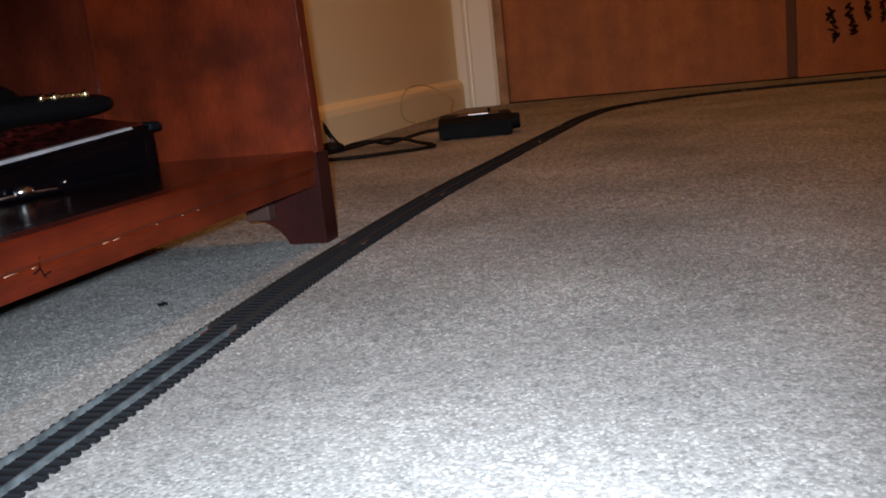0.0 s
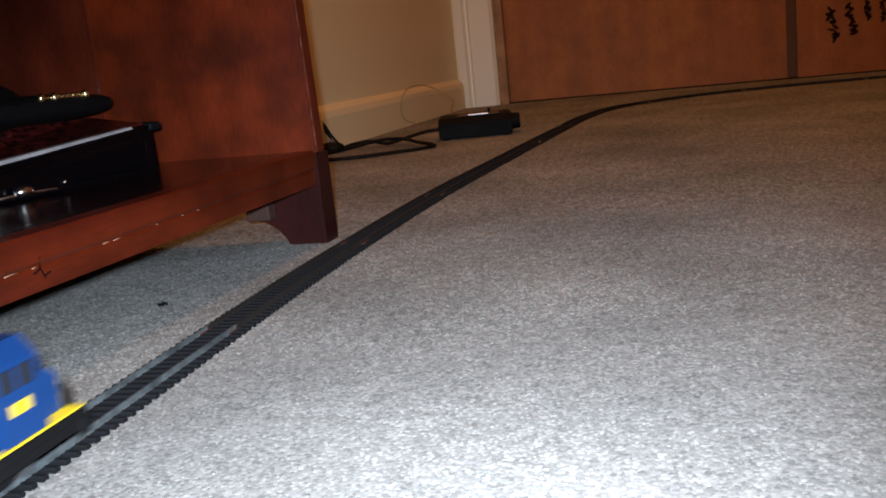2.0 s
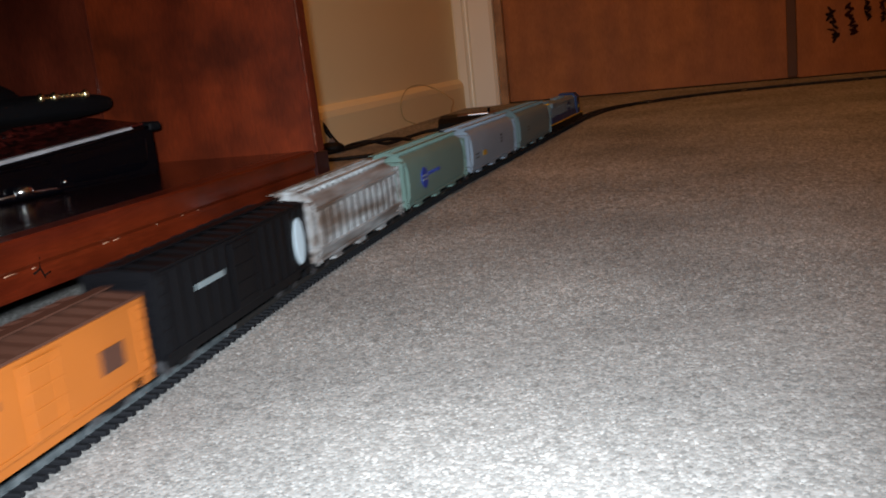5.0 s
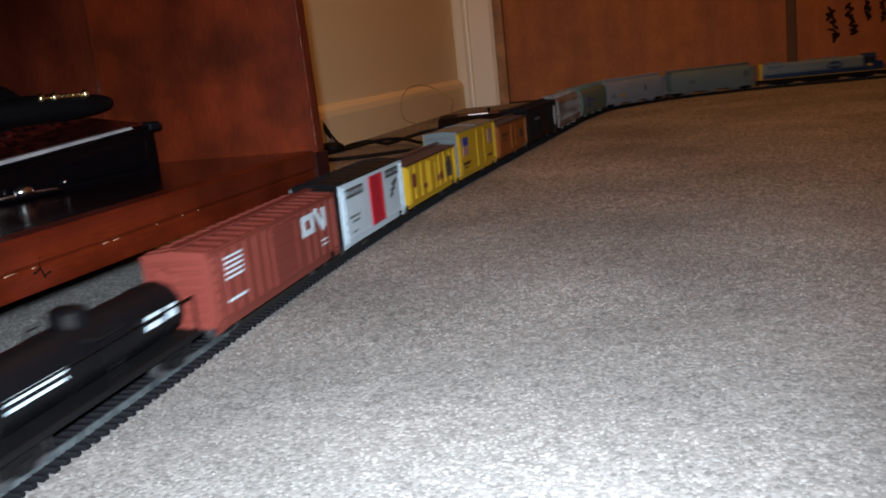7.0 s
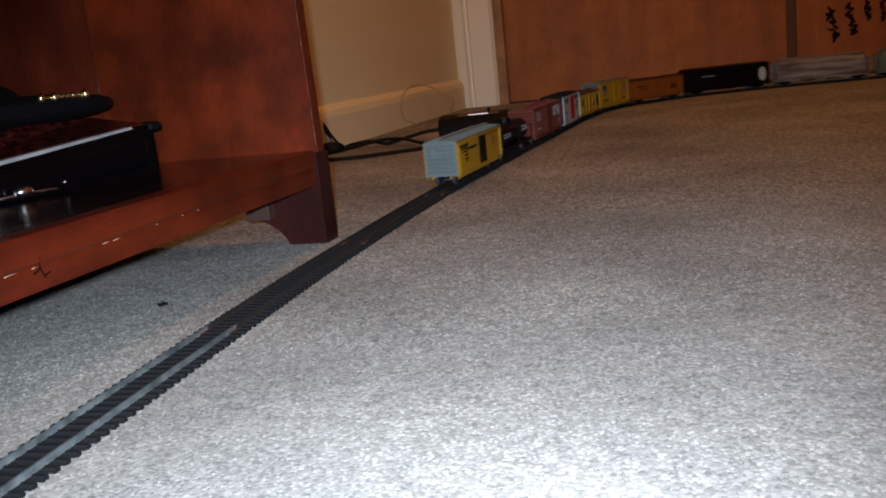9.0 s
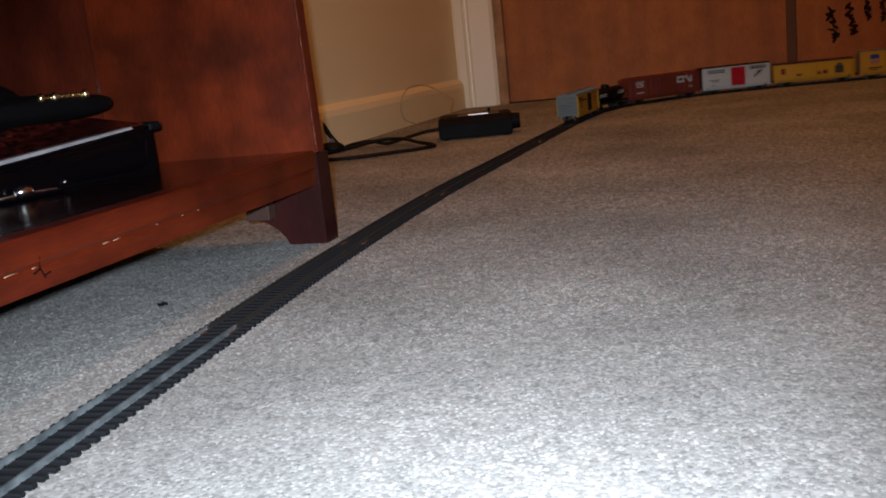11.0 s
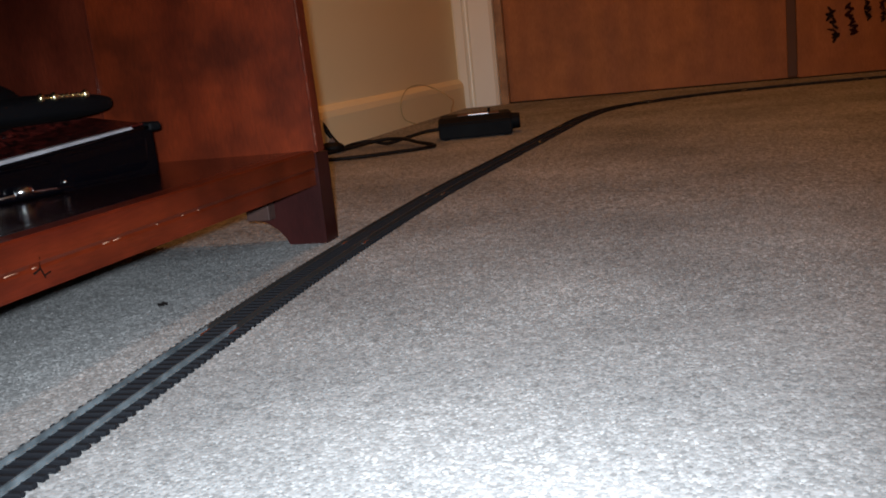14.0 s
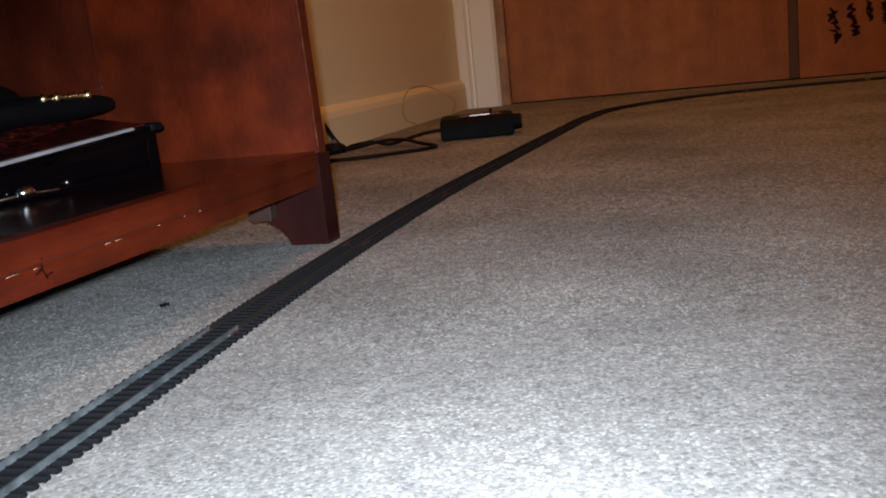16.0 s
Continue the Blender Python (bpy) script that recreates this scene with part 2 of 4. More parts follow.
def on_track(s):
    """Place and heading of the centre line at run s."""
    p = np.array([np.interp(s, RUN, LINE[:, 0]), np.interp(s, RUN, LINE[:, 1])])
    q = np.array([np.interp(s + 0.004, RUN, LINE[:, 0]), np.interp(s + 0.004, RUN, LINE[:, 1])])
    o = np.array([np.interp(s - 0.004, RUN, LINE[:, 0]), np.interp(s - 0.004, RUN, LINE[:, 1])])
    d = (q - o) / np.linalg.norm(q - o)
    return p, d


def rail(bm, off, s0, s1, step=0.03):
    """A rail with head, web and foot, along the line at a sideways offset."""
    sect = [(-0.0011, 0.0022), (0.0011, 0.0022), (0.0011, 0.0026), (0.0004, 0.0028), (0.0004, 0.0039), (0.00060, 0.0041), (0.00060, RAIL_TOP),
            (-0.00060, RAIL_TOP), (-0.00060, 0.0041), (-0.0004, 0.0039), (-0.0004, 0.0028), (-0.0011, 0.0026)]
    rings = []
    for s in np.linspace(s0, s1, max(2, int((s1 - s0) / step))):
        p, d = on_track(s)
        n = np.array([-d[1], d[0]])
        rings.append([bm.verts.new((*(p + n * (off + y)), z)) for y, z in sect])
    k = len(sect)
    for a, b in zip(rings, rings[1:]):
        for i in range(k):
            bm.faces.new((a[i], a[(i + 1) % k], b[(i + 1) % k], b[i]))
    bm.faces.new(rings[0])
    bm.faces.new(rings[-1][::-1])
    bmesh.ops.recalc_face_normals(bm, faces=bm.faces[:])


JOINTS = [-3.5, -2.6, -1.7, -0.8, 0.06, 0.515, 0.745, 0.975, 1.43, 1.66, 1.89, 2.12, 2.35, 2.6, 3.5, 4.4, 5.4, 6.4, 7.2]

def tie_mesh():
    bm = bmesh.new()
    prism(bm, [(-0.0016, -0.001), (0.0016, -0.001), (0.0016, 0.0014), (0.0012, 0.0022), (-0.0012, 0.0022), (-0.0016, 0.0014)], -0.0152, 0.0152, "y")
    for y in (-0.0104, -0.0070, 0.0070, 0.0104):
        box(bm, -0.0006, 0.0006, y - 0.0006, y + 0.0006, 0.0021, 0.0026)
    return finish("tie", bm, TIE)


TIE_MESH = tie_mesh()
PITCH_TIE = 0.0068


def track_section(s0, s1, loose):
    """One length of track: two rails, joiners and its ties; the ties are parts where the camera passes near."""
    sec = thing("track_section", "black plastic model railway track with grey metal rails lying on carpet", "train track", group="track sections")
    for off in (-0.0086, 0.0086):
        bm = bmesh.new()
        rail(bm, off, s0 + 0.0006, s1 - 0.0006, 0.02)
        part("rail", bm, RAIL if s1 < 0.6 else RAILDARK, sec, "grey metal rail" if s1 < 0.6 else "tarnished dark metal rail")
        p, d = on_track(s1 - 0.006)
        bm = bmesh.new()
        box(bm, -0.006, 0.006, -0.0019, 0.0019, 0.0021, 0.0033, 0.0004, 1)
        j = part("rail_joiner", bm, CHROME, sec, "small bright metal rail joiner")
        n = np.array([-d[1], d[0]])
        j.matrix_world = pose(*(p + n * off), 0, 0, 0, math.degrees(math.atan2(d[1], d[0])))
    rest_v, rest_f = [], []
    base_v = [v.co.copy() for v in TIE_MESH.vertices]
    base_f = [tuple(f.vertices) for f in TIE_MESH.polygons]
    s = s0 + PITCH_TIE / 2
    while s < s1:
        p, d = on_track(s)
        m = pose(*p, 0, 0, 0, math.degrees(math.atan2(d[1], d[0])) + random.uniform(-0.6, 0.6))
        if loose:
            ob = new("tie", TIE_MESH)
            ob.parent = sec
            ob.matrix_world = m
        else:
            k = len(rest_v)
            rest_v += [m @ v for v in base_v]
            rest_f += [tuple(i + k for i in f) for f in base_f]
        s += PITCH_TIE
    if rest_v:
        me = bpy.data.meshes.new("ties")
        me.from_pydata(rest_v, [], rest_f)
        me.materials.append(TIE)
        ob = new("ties", me)
        ob.parent = sec
        tagged(ob, kind="stuff")


# ================= cabinet =================
cab = thing("cabinet", "red-brown mahogany open cabinet with bracket feet, glossy lower shelf", "cabinet", ROOM)
B0, B1, A_BACK, Z_APRON, Z_SHELF, Z_TOP = -0.86, 0.703, -0.648, 0.048, 0.0748, 0.56


def bracket():
    """End panel with its cut-out feet, as an outline of a and z."""
    f, k = A_FRONT, A_BACK
    left = [(f, 0.0), (f - 0.031, 0.0), (f - 0.034, 0.006), (f - 0.040, 0.013), (f - 0.050, 0.0195), (f - 0.062, 0.022), (f - 0.064, 0.030), (f - 0.066, 0.046)]
    right = [(k + 0.066, 0.046), (k + 0.062, 0.022), (k + 0.050, 0.0195), (k + 0.040, 0.013), (k + 0.034, 0.006), (k + 0.031, 0.0), (k, 0.0)]
    return left + right + [(k, Z_SHELF - 0.0025), (f + 0.0015, Z_SHELF - 0.0025), (f + 0.0015, 0.0)]


for b0 in (B1 - 0.021, B0):
    bm = bmesh.new()
    prism(bm, [(A_BACK, Z_SHELF - 0.002), (A_FRONT + 0.0012, Z_SHELF - 0.002), (A_FRONT - 0.008, Z_TOP - 0.02), (A_BACK, Z_TOP - 0.02)], b0, b0 + 0.0148, "y")
    bmesh.ops.bevel(bm, geom=bm.edges[:], offset=0.0010, segments=2, affect="EDGES")
    part("end_panel", bm, MAHOGANY, cab)
    # added strip that makes the rear part of the end panel darker
    bm = bmesh.new()
    box(bm, A_BACK + 0.008, -0.500, b0 - 0.0035, b0 + 0.0183, Z_SHELF + 0.001, Z_TOP - 0.021)
    part("rear_dark_strip", bm, MAHOGANY_MID, cab, "darker red-brown rear stile")
    bm = bmesh.new()
    prism(bm, [(A_FRONT - 0.0005, Z_SHELF - 0.001), (A_FRONT + 0.0018, Z_SHELF - 0.001), (A_FRONT - 0.0074, Z_TOP - 0.021), (A_FRONT - 0.0097, Z_TOP - 0.021)], b0 + 0.0012, b0 + 0.0138, "y")
    part("edge_band", bm, MAHOGANY_MID, cab, "dark front edge of the end panel")
    # thin pale strips: the corner's highlight put into colour and shape
    bm = bmesh.new()
    for k in range(26):
        z = Z_SHELF + 0.004 + k * 0.018
        e = A_FRONT + 0.0010 - 0.0198 * (z - Z_SHELF)
        tube(bm, [(e, b0 + 0.0006, z), (e - 0.0002, b0 + 0.0005, z + random.uniform(0.008, 0.0175))], random.uniform(0.00015, 0.0004), 5)
    part("corner_highlight", bm, CORNER_GLINT, cab, "pale worn varnish along the corner")
    # foot is the panel's wood; the shade below the shelf is in its colour
    bm = bmesh.new()
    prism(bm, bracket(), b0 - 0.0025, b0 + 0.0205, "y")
    part("bracket_foot", bm, MAHOGANY_SHADED, cab, "dark red-brown bracket foot")
bm = bmesh.new()
box(bm, A_BACK + 0.008, A_FRONT - 0.001, B0 + 0.022, B1 - 0.022, Z_SHELF - 0.018, Z_SHELF, 0.001)
part("shelf", bm, SHELFTOP, cab, "dark glossy lacquered lower shelf")
bm = bmesh.new()
prism(bm, [(A_FRONT, Z_APRON), (A_FRONT, Z_APRON + 0.010), (A_FRONT - 0.0004, Z_APRON + 0.012), (A_FRONT + 0.001, Z_APRON + 0.014), (A_FRONT + 0.001, Z_SHELF - 0.001),
           (A_FRONT, Z_SHELF + 0.0005), (A_FRONT - 0.014, Z_SHELF + 0.0005), (A_FRONT - 0.014, Z_APRON)], B0 + 0.022, B1 - 0.026, "y")
part("apron", bm, MAHOGANY_LONG, cab, "orange-red polished front rail with a scratch")
# back panel coloured dark for the shaded inner corner
bm = bmesh.new()
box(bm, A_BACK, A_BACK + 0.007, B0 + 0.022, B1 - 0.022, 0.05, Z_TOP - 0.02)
part("back_panel", bm, MAHOGANY_SHADED, cab, "dark red-brown back panel")
bm = bmesh.new()
box(bm, A_BACK - 0.004, A_FRONT + 0.012, B0 - 0.012, B1 + 0.012, Z_TOP - 0.02, Z_TOP, 0.004)
part("top", bm, MAHOGANY_LONG, cab)
bm = bmesh.new()
box(bm, A_BACK + 0.008, A_FRONT - 0.004, B0 + 0.022, B1 - 0.022, 0.31, 0.328, 0.002)
part("shelf", bm, MAHOGANY_LONG, cab)
# dent and chips on the front rail, glue block inside the foot
bm = bmesh.new()
tube(bm, [(A_FRONT + 0.0007, 0.3600, 0.0535), (A_FRONT + 0.0007, 0.3575, 0.0590), (A_FRONT + 0.0009, 0.3580, 0.0640)], 0.0004, 5)
tube(bm, [(A_FRONT + 0.0007, 0.3575, 0.0585), (A_FRONT + 0.0007, 0.3530, 0.0570)], 0.0005, 5)
tube(bm, [(A_FRONT + 0.0007, 0.3600, 0.0548), (A_FRONT + 0.0007, 0.3640, 0.0556)], 0.0004, 5)
part("scratch", bm, SEAM, cab, "dark scratch in the varnish")
for y0, y1, z in ((0.334, 0.343, 0.0600), (0.352, 0.3555, 0.0596), (0.406, 0.412, 0.0598), (0.4145, 0.4215, 0.0597), (0.4545, 0.4565, 0.0601), (0.4815, 0.4832, 0.0602), (0.4995, 0.5008, 0.0601)):
    bm = bmesh.new()
    tube(bm, [(A_FRONT + 0.0007, y0, z), (A_FRONT + 0.0010, (y0 + y1) / 2, z + 0.0003), (A_FRONT + 0.0007, y1, z - 0.0001)], 0.00024, 5)
    part("chip", bm, CHIP, cab, "pale chip in the varnish")
bm = bmesh.new()
box(bm, A_FRONT - 0.0605, A_FRONT - 0.0400, B1 - 0.036, B1 - 0.0245, 0.0228, 0.0540, 0.001)
part("glue_block", bm, BLOCKWOOD, cab, "bare brown glue block inside the foot")

# ================= things on the shelf =================
def slab(bm, bottom, top):
    """A block from four lower and four upper corners."""
    a = [bm.verts.new(p) for p in bottom]
    b = [bm.verts.new(p) for p in top]
    bm.faces.new(a[::-1])
    bm.faces.new(b)
    for k in range(4):
        bm.faces.new((a[k], a[(k + 1) % 4], b[(k + 1) % 4], b[k]))


case = thing("equipment_case", "glossy black case with bright rim and sloping red-brown lid", "case", ROOM @ pose(-0.415, 0.535, Z_SHELF, 0, 0, -15))
Y0, Y1 = -0.16, 0.064


def lip(y):
    return 0.0300 + 0.096 * y


bm = bmesh.new()
slab(bm, [(0.002, Y0, 0), (0.002, Y1, 0), (-0.14, Y1, 0), (-0.14, Y0, 0)], [(0.001, Y0, lip(Y0)), (0.001, Y1, lip(Y1)), (-0.14, Y1, lip(Y1)), (-0.14, Y0, lip(Y0))])
bmesh.ops.bevel(bm, geom=bm.edges[:], offset=0.0022, segments=3, affect="EDGES")
box(bm, -0.03, 0.0065, Y0, -0.022, 0.0, 0.0050, 0.0022, 4)
part("body", bm, BLACKGLOSS, case, smooth=True)
# bulged front pad with rounded corners
bm = bmesh.new()
n, m = 28, 14
grid = []
for i in range(n + 1):
    u = i / n * 2 - 1
    row = []
    for k in range(m + 1):
        w = k / m * 2 - 1
        y = 0.0185 + 0.0415 * math.copysign(abs(u) ** 0.8, u)
        z = 0.0020 + (0.5 + 0.5 * math.copysign(abs(w) ** 0.8, w)) * (lip(y) - 0.0055)
        bulge = (max(0.0, 1 - abs(u) ** 5) * max(0.0, 1 - abs(w) ** 4)) ** 0.5
        row.append(bm.verts.new((-0.0004 + 0.0030 * bulge - 0.0016 * (1 - bulge), y, z)))
    grid.append(row)
for i in range(n):
    for k in range(m):
        bm.faces.new((grid[i][k], grid[i + 1][k], grid[i + 1][k + 1], grid[i][k + 1]))
part("front_pad", bm, BLACKGLOSS, case, "glossy black rounded front pad", smooth=True)
# dark piping under the rim
bm = bmesh.new()
tube(bm, [(0.0022, Y0, lip(Y0) - 0.0016), (0.0022, Y1 - 0.006, lip(Y1 - 0.006) - 0.0016)], 0.0011)
part("piping", bm, BLACKGLOSS, case)
bm = bmesh.new()
slab(bm, [(0.0035, Y0, lip(Y0)), (0.0035, Y1 - 0.02, lip(Y1 - 0.02)), (-0.004, Y1 - 0.02, lip(Y1 - 0.02)), (-0.004, Y0, lip(Y0))],
     [(0.0020, Y0, lip(Y0) + 0.0030), (0.0020, Y1 - 0.02, lip(Y1 - 0.02) + 0.0016), (-0.004, Y1 - 0.02, lip(Y1 - 0.02) + 0.0018), (-0.004, Y0, lip(Y0) + 0.0032)])
bmesh.ops.bevel(bm, geom=bm.edges[:], offset=0.0005, segments=2, affect="EDGES")
part("rim", bm, SATIN, case, "bright satin metal rim")
bm = bmesh.new()
slab(bm, [(-0.002, Y0, lip(Y0)), (-0.002, Y1 - 0.004, lip(Y1)), (-0.138, Y1 - 0.004, lip(Y1)), (-0.138, Y0, lip(Y0))],
     [(-0.004, Y0, lip(Y0) + 0.0030), (-0.004, Y1 - 0.004, lip(Y1) + 0.0010), (-0.060, Y1 - 0.004, 0.0440), (-0.060, Y0, 0.0440)])
bmesh.ops.bevel(bm, geom=bm.edges[:], offset=0.0008, segments=2, affect="EDGES")
part("lid", bm, REDBROWN, case, "glossy red-brown mottled lid")
bm = bmesh.new()
box(bm, -0.138, -0.0605, Y0, Y1 - 0.004, 0.0335, 0.0440, 0.001)
part("lid_back", bm, BLACKPLASTIC, case, "black rear half of the lid")
bm = bmesh.new()
box(bm, -0.016, 0.0040, Y1 - 0.006, Y1 + 0.006, 0.0310, 0.0375, 0.0028, 3)
part("corner_guard", bm, BLACKPLASTIC, case, "black corner guard")
# added chrome bead that makes a small highlight on the black front
bm = bmesh.new()
ball(bm, 0.0016, (0.0026, -0.0185, 0.0068), 14)
part("glint_bead", bm, CHROME, case, "small chrome stud", smooth=True)
bm = bmesh.new()
tube(bm, [(0.0010, Y0, 0.0195), (0.0030, -0.060, 0.0200), (0.0012, -0.026, 0.0210)], 0.0012)
part("seam", bm, BLACKGLOSS, case)
for x, y, z, l in ((-0.022, -0.058, 0.0365, 0.016), (-0.030, -0.030, 0.0395, 0.010), (-0.014, -0.075, 0.0335, 0.012)):
    bm = bmesh.new()
    tube(bm, [(x, y - l / 2, z - 0.0002), (x - 0.001, y, z), (x - 0.002, y + l / 2, z - 0.0001)], 0.0009)
    part("lid_ridge", bm, REDBROWN, case, "shiny moulded ridge on the lid")
# added chrome ball, there for its bright spot and the shelf's reflection
bm = bmesh.new()
ball(bm, 0.0048, (0.007, -0.052, 0.0062), 20, (1, 1.4, 0.8))
part("glint_ball", bm, CHROME, case, "small bright chrome latch", smooth=True)
bm = bmesh.new()
tube(bm, [(0.0062, -0.085, 0.0035), (0.0066, -0.052, 0.0048), (0.0060, -0.028, 0.0040)], 0.0011)
part("handle", bm, CHROME, case, "thin chrome handle")

pouch = thing("pouch", "black rounded pouch with brass clasp lying on the case", "pouch", ROOM @ pose(-0.484, 0.553, Z_SHELF + 0.0440, 0, 0, -8))
bm = bmesh.new()
ball(bm, 1.0, (0, 0, 0), 40)
for v in bm.verts:
    x, y, z = (math.copysign(abs(q) ** 0.62, q) for q in v.co)
    v.co = (0.038 * x, -0.026 + 0.112 * y, 0.0105 + 0.0105 * z - 0.0035 * max(0, y) ** 3 * max(0, z))
part("body", bm, BLACKPLASTIC, pouch, smooth=True)
bm = bmesh.new()
rod(bm, (0.033, 0.000, 0.0175), (0.033, 0.041, 0.0170), 0.0015)
for k in range(7):
    ball(bm, 0.0017, (0.0336, 0.012 + 0.0045 * k, 0.0182), 8)
for y in (0.000, 0.012, 0.041):
    ball(bm, 0.0030, (0.0345, y, 0.0178), 12, (1, 1, 1.2))
part("clasp", bm, BRASS, pouch, "shiny brass clasp", smooth=True)
bm = bmesh.new()
ball(bm, 0.035, (-0.005, -0.036, 0.014), 24, (1, 1.35, 0.62))
part("flap", bm, BLACKPLASTIC, pouch, smooth=True)

# ================= power pack, cables =================
pack = thing("power_pack", "black plastic model train power pack on the carpet by the wall", "power supply", pose(0.078, 1.60, 0.0, 0, 0, -4))
bm = bmesh.new()
prism(bm, [(-0.045, 0.002), (0.045, 0.002), (0.045, 0.034), (0.038, 0.038), (-0.030, 0.036), (-0.045, 0.027)], -0.062, 0.060, "x")
bmesh.ops.bevel(bm, geom=bm.edges[:], offset=0.0025, segments=3, affect="EDGES")
part("housing", bm, BLACKPLASTIC, pack)
bm = bmesh.new()
rod(bm, (0.058, 0.0, 0.020), (0.074, 0.0, 0.020), 0.014, 20, 0.0125)
part("knob", bm, BLACKPLASTIC, pack, "black speed knob")
bm = bmesh.new()
box(bm, -0.030, 0.040, -0.028, 0.020, 0.0368, 0.0385, 0.0006, 1)
part("face_plate", bm, DARKSTRIP, pack, "dull brown face plate")
bm = bmesh.new()
box(bm, -0.012, 0.022, -0.030, -0.027, 0.0375, 0.0395, 0.0005, 1)
part("stripe", bm, SATIN, pack, "bright metal strip")
bm = bmesh.new()
rod(bm, (0.022, -0.005, 0.038), (0.024, -0.005, 0.046), 0.0022)
part("switch", bm, BLACKPLASTIC, pack)
for x in (-0.05, 0.05):
    for y in (-0.034, 0.034):
        bm = bmesh.new()
        rod(bm, (x, y, 0.0), (x, y, 0.004), 0.005)
        part("rubber_foot", bm, RUBBER, pack)


def cable(name, label, material, r, points):
    bm = bmesh.new()
    tube(bm, spline(points, 10), r, 8)
    ob = new(name, finish(name, bm, material))
    return tagged(ob, label, "cable")


cable("power_cable", "black power cable looped on the carpet from the power pack", RUBBER, 0.0029,
      [(0.018, 1.60, 0.018), (-0.01, 1.60, 0.016), (-0.045, 1.585, 0.010), (-0.075, 1.59, 0.0042), (-0.105, 1.60, 0.010), (-0.135, 1.59, 0.008), (-0.160, 1.54, 0.0042),
       (-0.20, 1.52, 0.0042), (-0.25, 1.55, 0.0042), (-0.30, 1.60, 0.0042)])
cable("power_cable", "black power cable folded back on the carpet", RUBBER, 0.0029,
      [(-0.25, 1.50, 0.0042), (-0.18, 1.52, 0.0042), (-0.13, 1.56, 0.006), (-0.085, 1.58, 0.0115), (-0.05, 1.565, 0.0115), (-0.02, 1.51, 0.007), (0.004, 1.463, 0.0042),
       (-0.012, 1.435, 0.0042), (-0.06, 1.415, 0.0042), (-0.11, 1.40, 0.0042), (-0.155, 1.405, 0.0042), (-0.19, 1.45, 0.0042), (-0.24, 1.47, 0.0042)])
cable("upright_cable", "thick dark cable slanting down behind the cabinet", RUBBER, 0.0042,
      [(-0.152, 1.590, 0.0045), (-0.160, 1.597, 0.012), (-0.170, 1.600, 0.026), (-0.183, 1.600, 0.051), (-0.208, 1.600, 0.102)])
plug = thing("cable_knot", "dark lump of taped cable ends on the carpet", "cable", pose(-0.165, 1.545, 0))
bm = bmesh.new()
ball(bm, 0.013, (0, 0, 0.010), 14, (1.7, 1.2, 0.75))
part("wrap", bm, RUBBER, plug, smooth=True)
bm = bmesh.new()
prism(bm, [(-0.008, 0.012), (0.012, 0.012), (0.004, 0.026), (-0.001, 0.024)], -0.004, 0.004, "y")
part("tape_end", bm, DARKSTRIP, plug)
cable("thin_wire", "thin tan bell wire curling up against the wall", WIREY, 0.0011,
      [tuple(ROOM @ Vector(q)) for q in ((-0.462, 1.555, 0.026), (-0.52, 1.80, 0.034), (-0.60, 2.06, 0.050), (-0.64, 2.08, 0.070), (-0.645, 1.99, 0.082), (-0.645, 1.90, 0.075),
                                         (-0.645, 1.86, 0.050), (-0.645, 1.87, 0.020), (-0.63, 1.90, 0.004))])

# lint on the carpet
def lint(name, x, y, size):
    bm = bmesh.new()
    for k in range(7):
        a = random.uniform(0, 6.28)
        r = size * random.uniform(0.5, 1)
        tube(bm, [(0, 0, 0.004), (r * 0.5 * math.cos(a), r * 0.5 * math.sin(a), 0.0055), (r * math.cos(a + 0.5), r * math.sin(a + 0.5), 0.0045)], 0.0005, 5)
    ball(bm, size * 0.25, (0, 0, 0.0045), 8, (1, 1, 0.6))
    ob = new(name, finish(name, bm, RUBBER))
    ob.matrix_world = pose(x, y, 0)
    return tagged(ob, "small dark scrap of fluff on the carpet", "lint")


lint("lint", -0.178, 0.567, 0.006)

# ================= motif painted on the closet door =================
def motif(a, z, h, red):
    """A small brushed figure: a few crossing strokes."""
    bm = bmesh.new()
    for k in range(6):
        w = h * random.uniform(0.07, 0.14)
        m = pose(random.uniform(-0.2, 0.2) * h, -0.0003 * k, (k - 2.5) / 6 * h, 0, random.uniform(-60, 60), 0)
        ring = [bm.verts.new(m @ Vector((h * random.uniform(0.22, 0.36) * math.cos(t), 0, w * math.sin(t)))) for t in np.linspace(0, 6.2832, 9)[:-1]]
        bm.faces.new(ring)
    bmesh.ops.solidify(bm, geom=bm.faces[:], thickness=0.0006)
    ob = part("motif", bm, INKRED if red else INK, d2, "dark red brushed mark" if red else "black brushed mark")
    ob.matrix_local = pose(a, B_CLOSET - 0.0192, z)


for a, z, h, red in ((0.243, 0.138, 0.034, 0), (0.246, 0.098, 0.034, 0), (0.283, 0.143, 0.034, 1), (0.290, 0.108, 0.034, 1), (0.318, 0.155, 0.022, 0), (0.320, 0.133, 0.022, 0),
                     (0.350, 0.150, 0.022, 1), (0.352, 0.126, 0.022, 0)):
    motif(a, z, h, red)

# ================= rolling stock: x forwards, y to the left, z up from the carpet =================
WHEEL_STEEL = mat("wheel_steel", (0.10, 0.10, 0.11), 0.4, 0.6)
TRUCKBLACK = mat("truck_black", (0.004, 0.004, 0.0048), 0.6, bump=0.1, spec=0.15)
SHARED = {}


def shared(key, build, material, smooth=False):
    if key not in SHARED:
        bm = bmesh.new()
        build(bm)
        SHARED[key] = finish(key, bm, material, smooth)
    return SHARED[key]


def sub(name, me, parent, m=Matrix()):
    ob = new(name, me)
    ob.parent = parent
    ob.matrix_local = m
    return ob


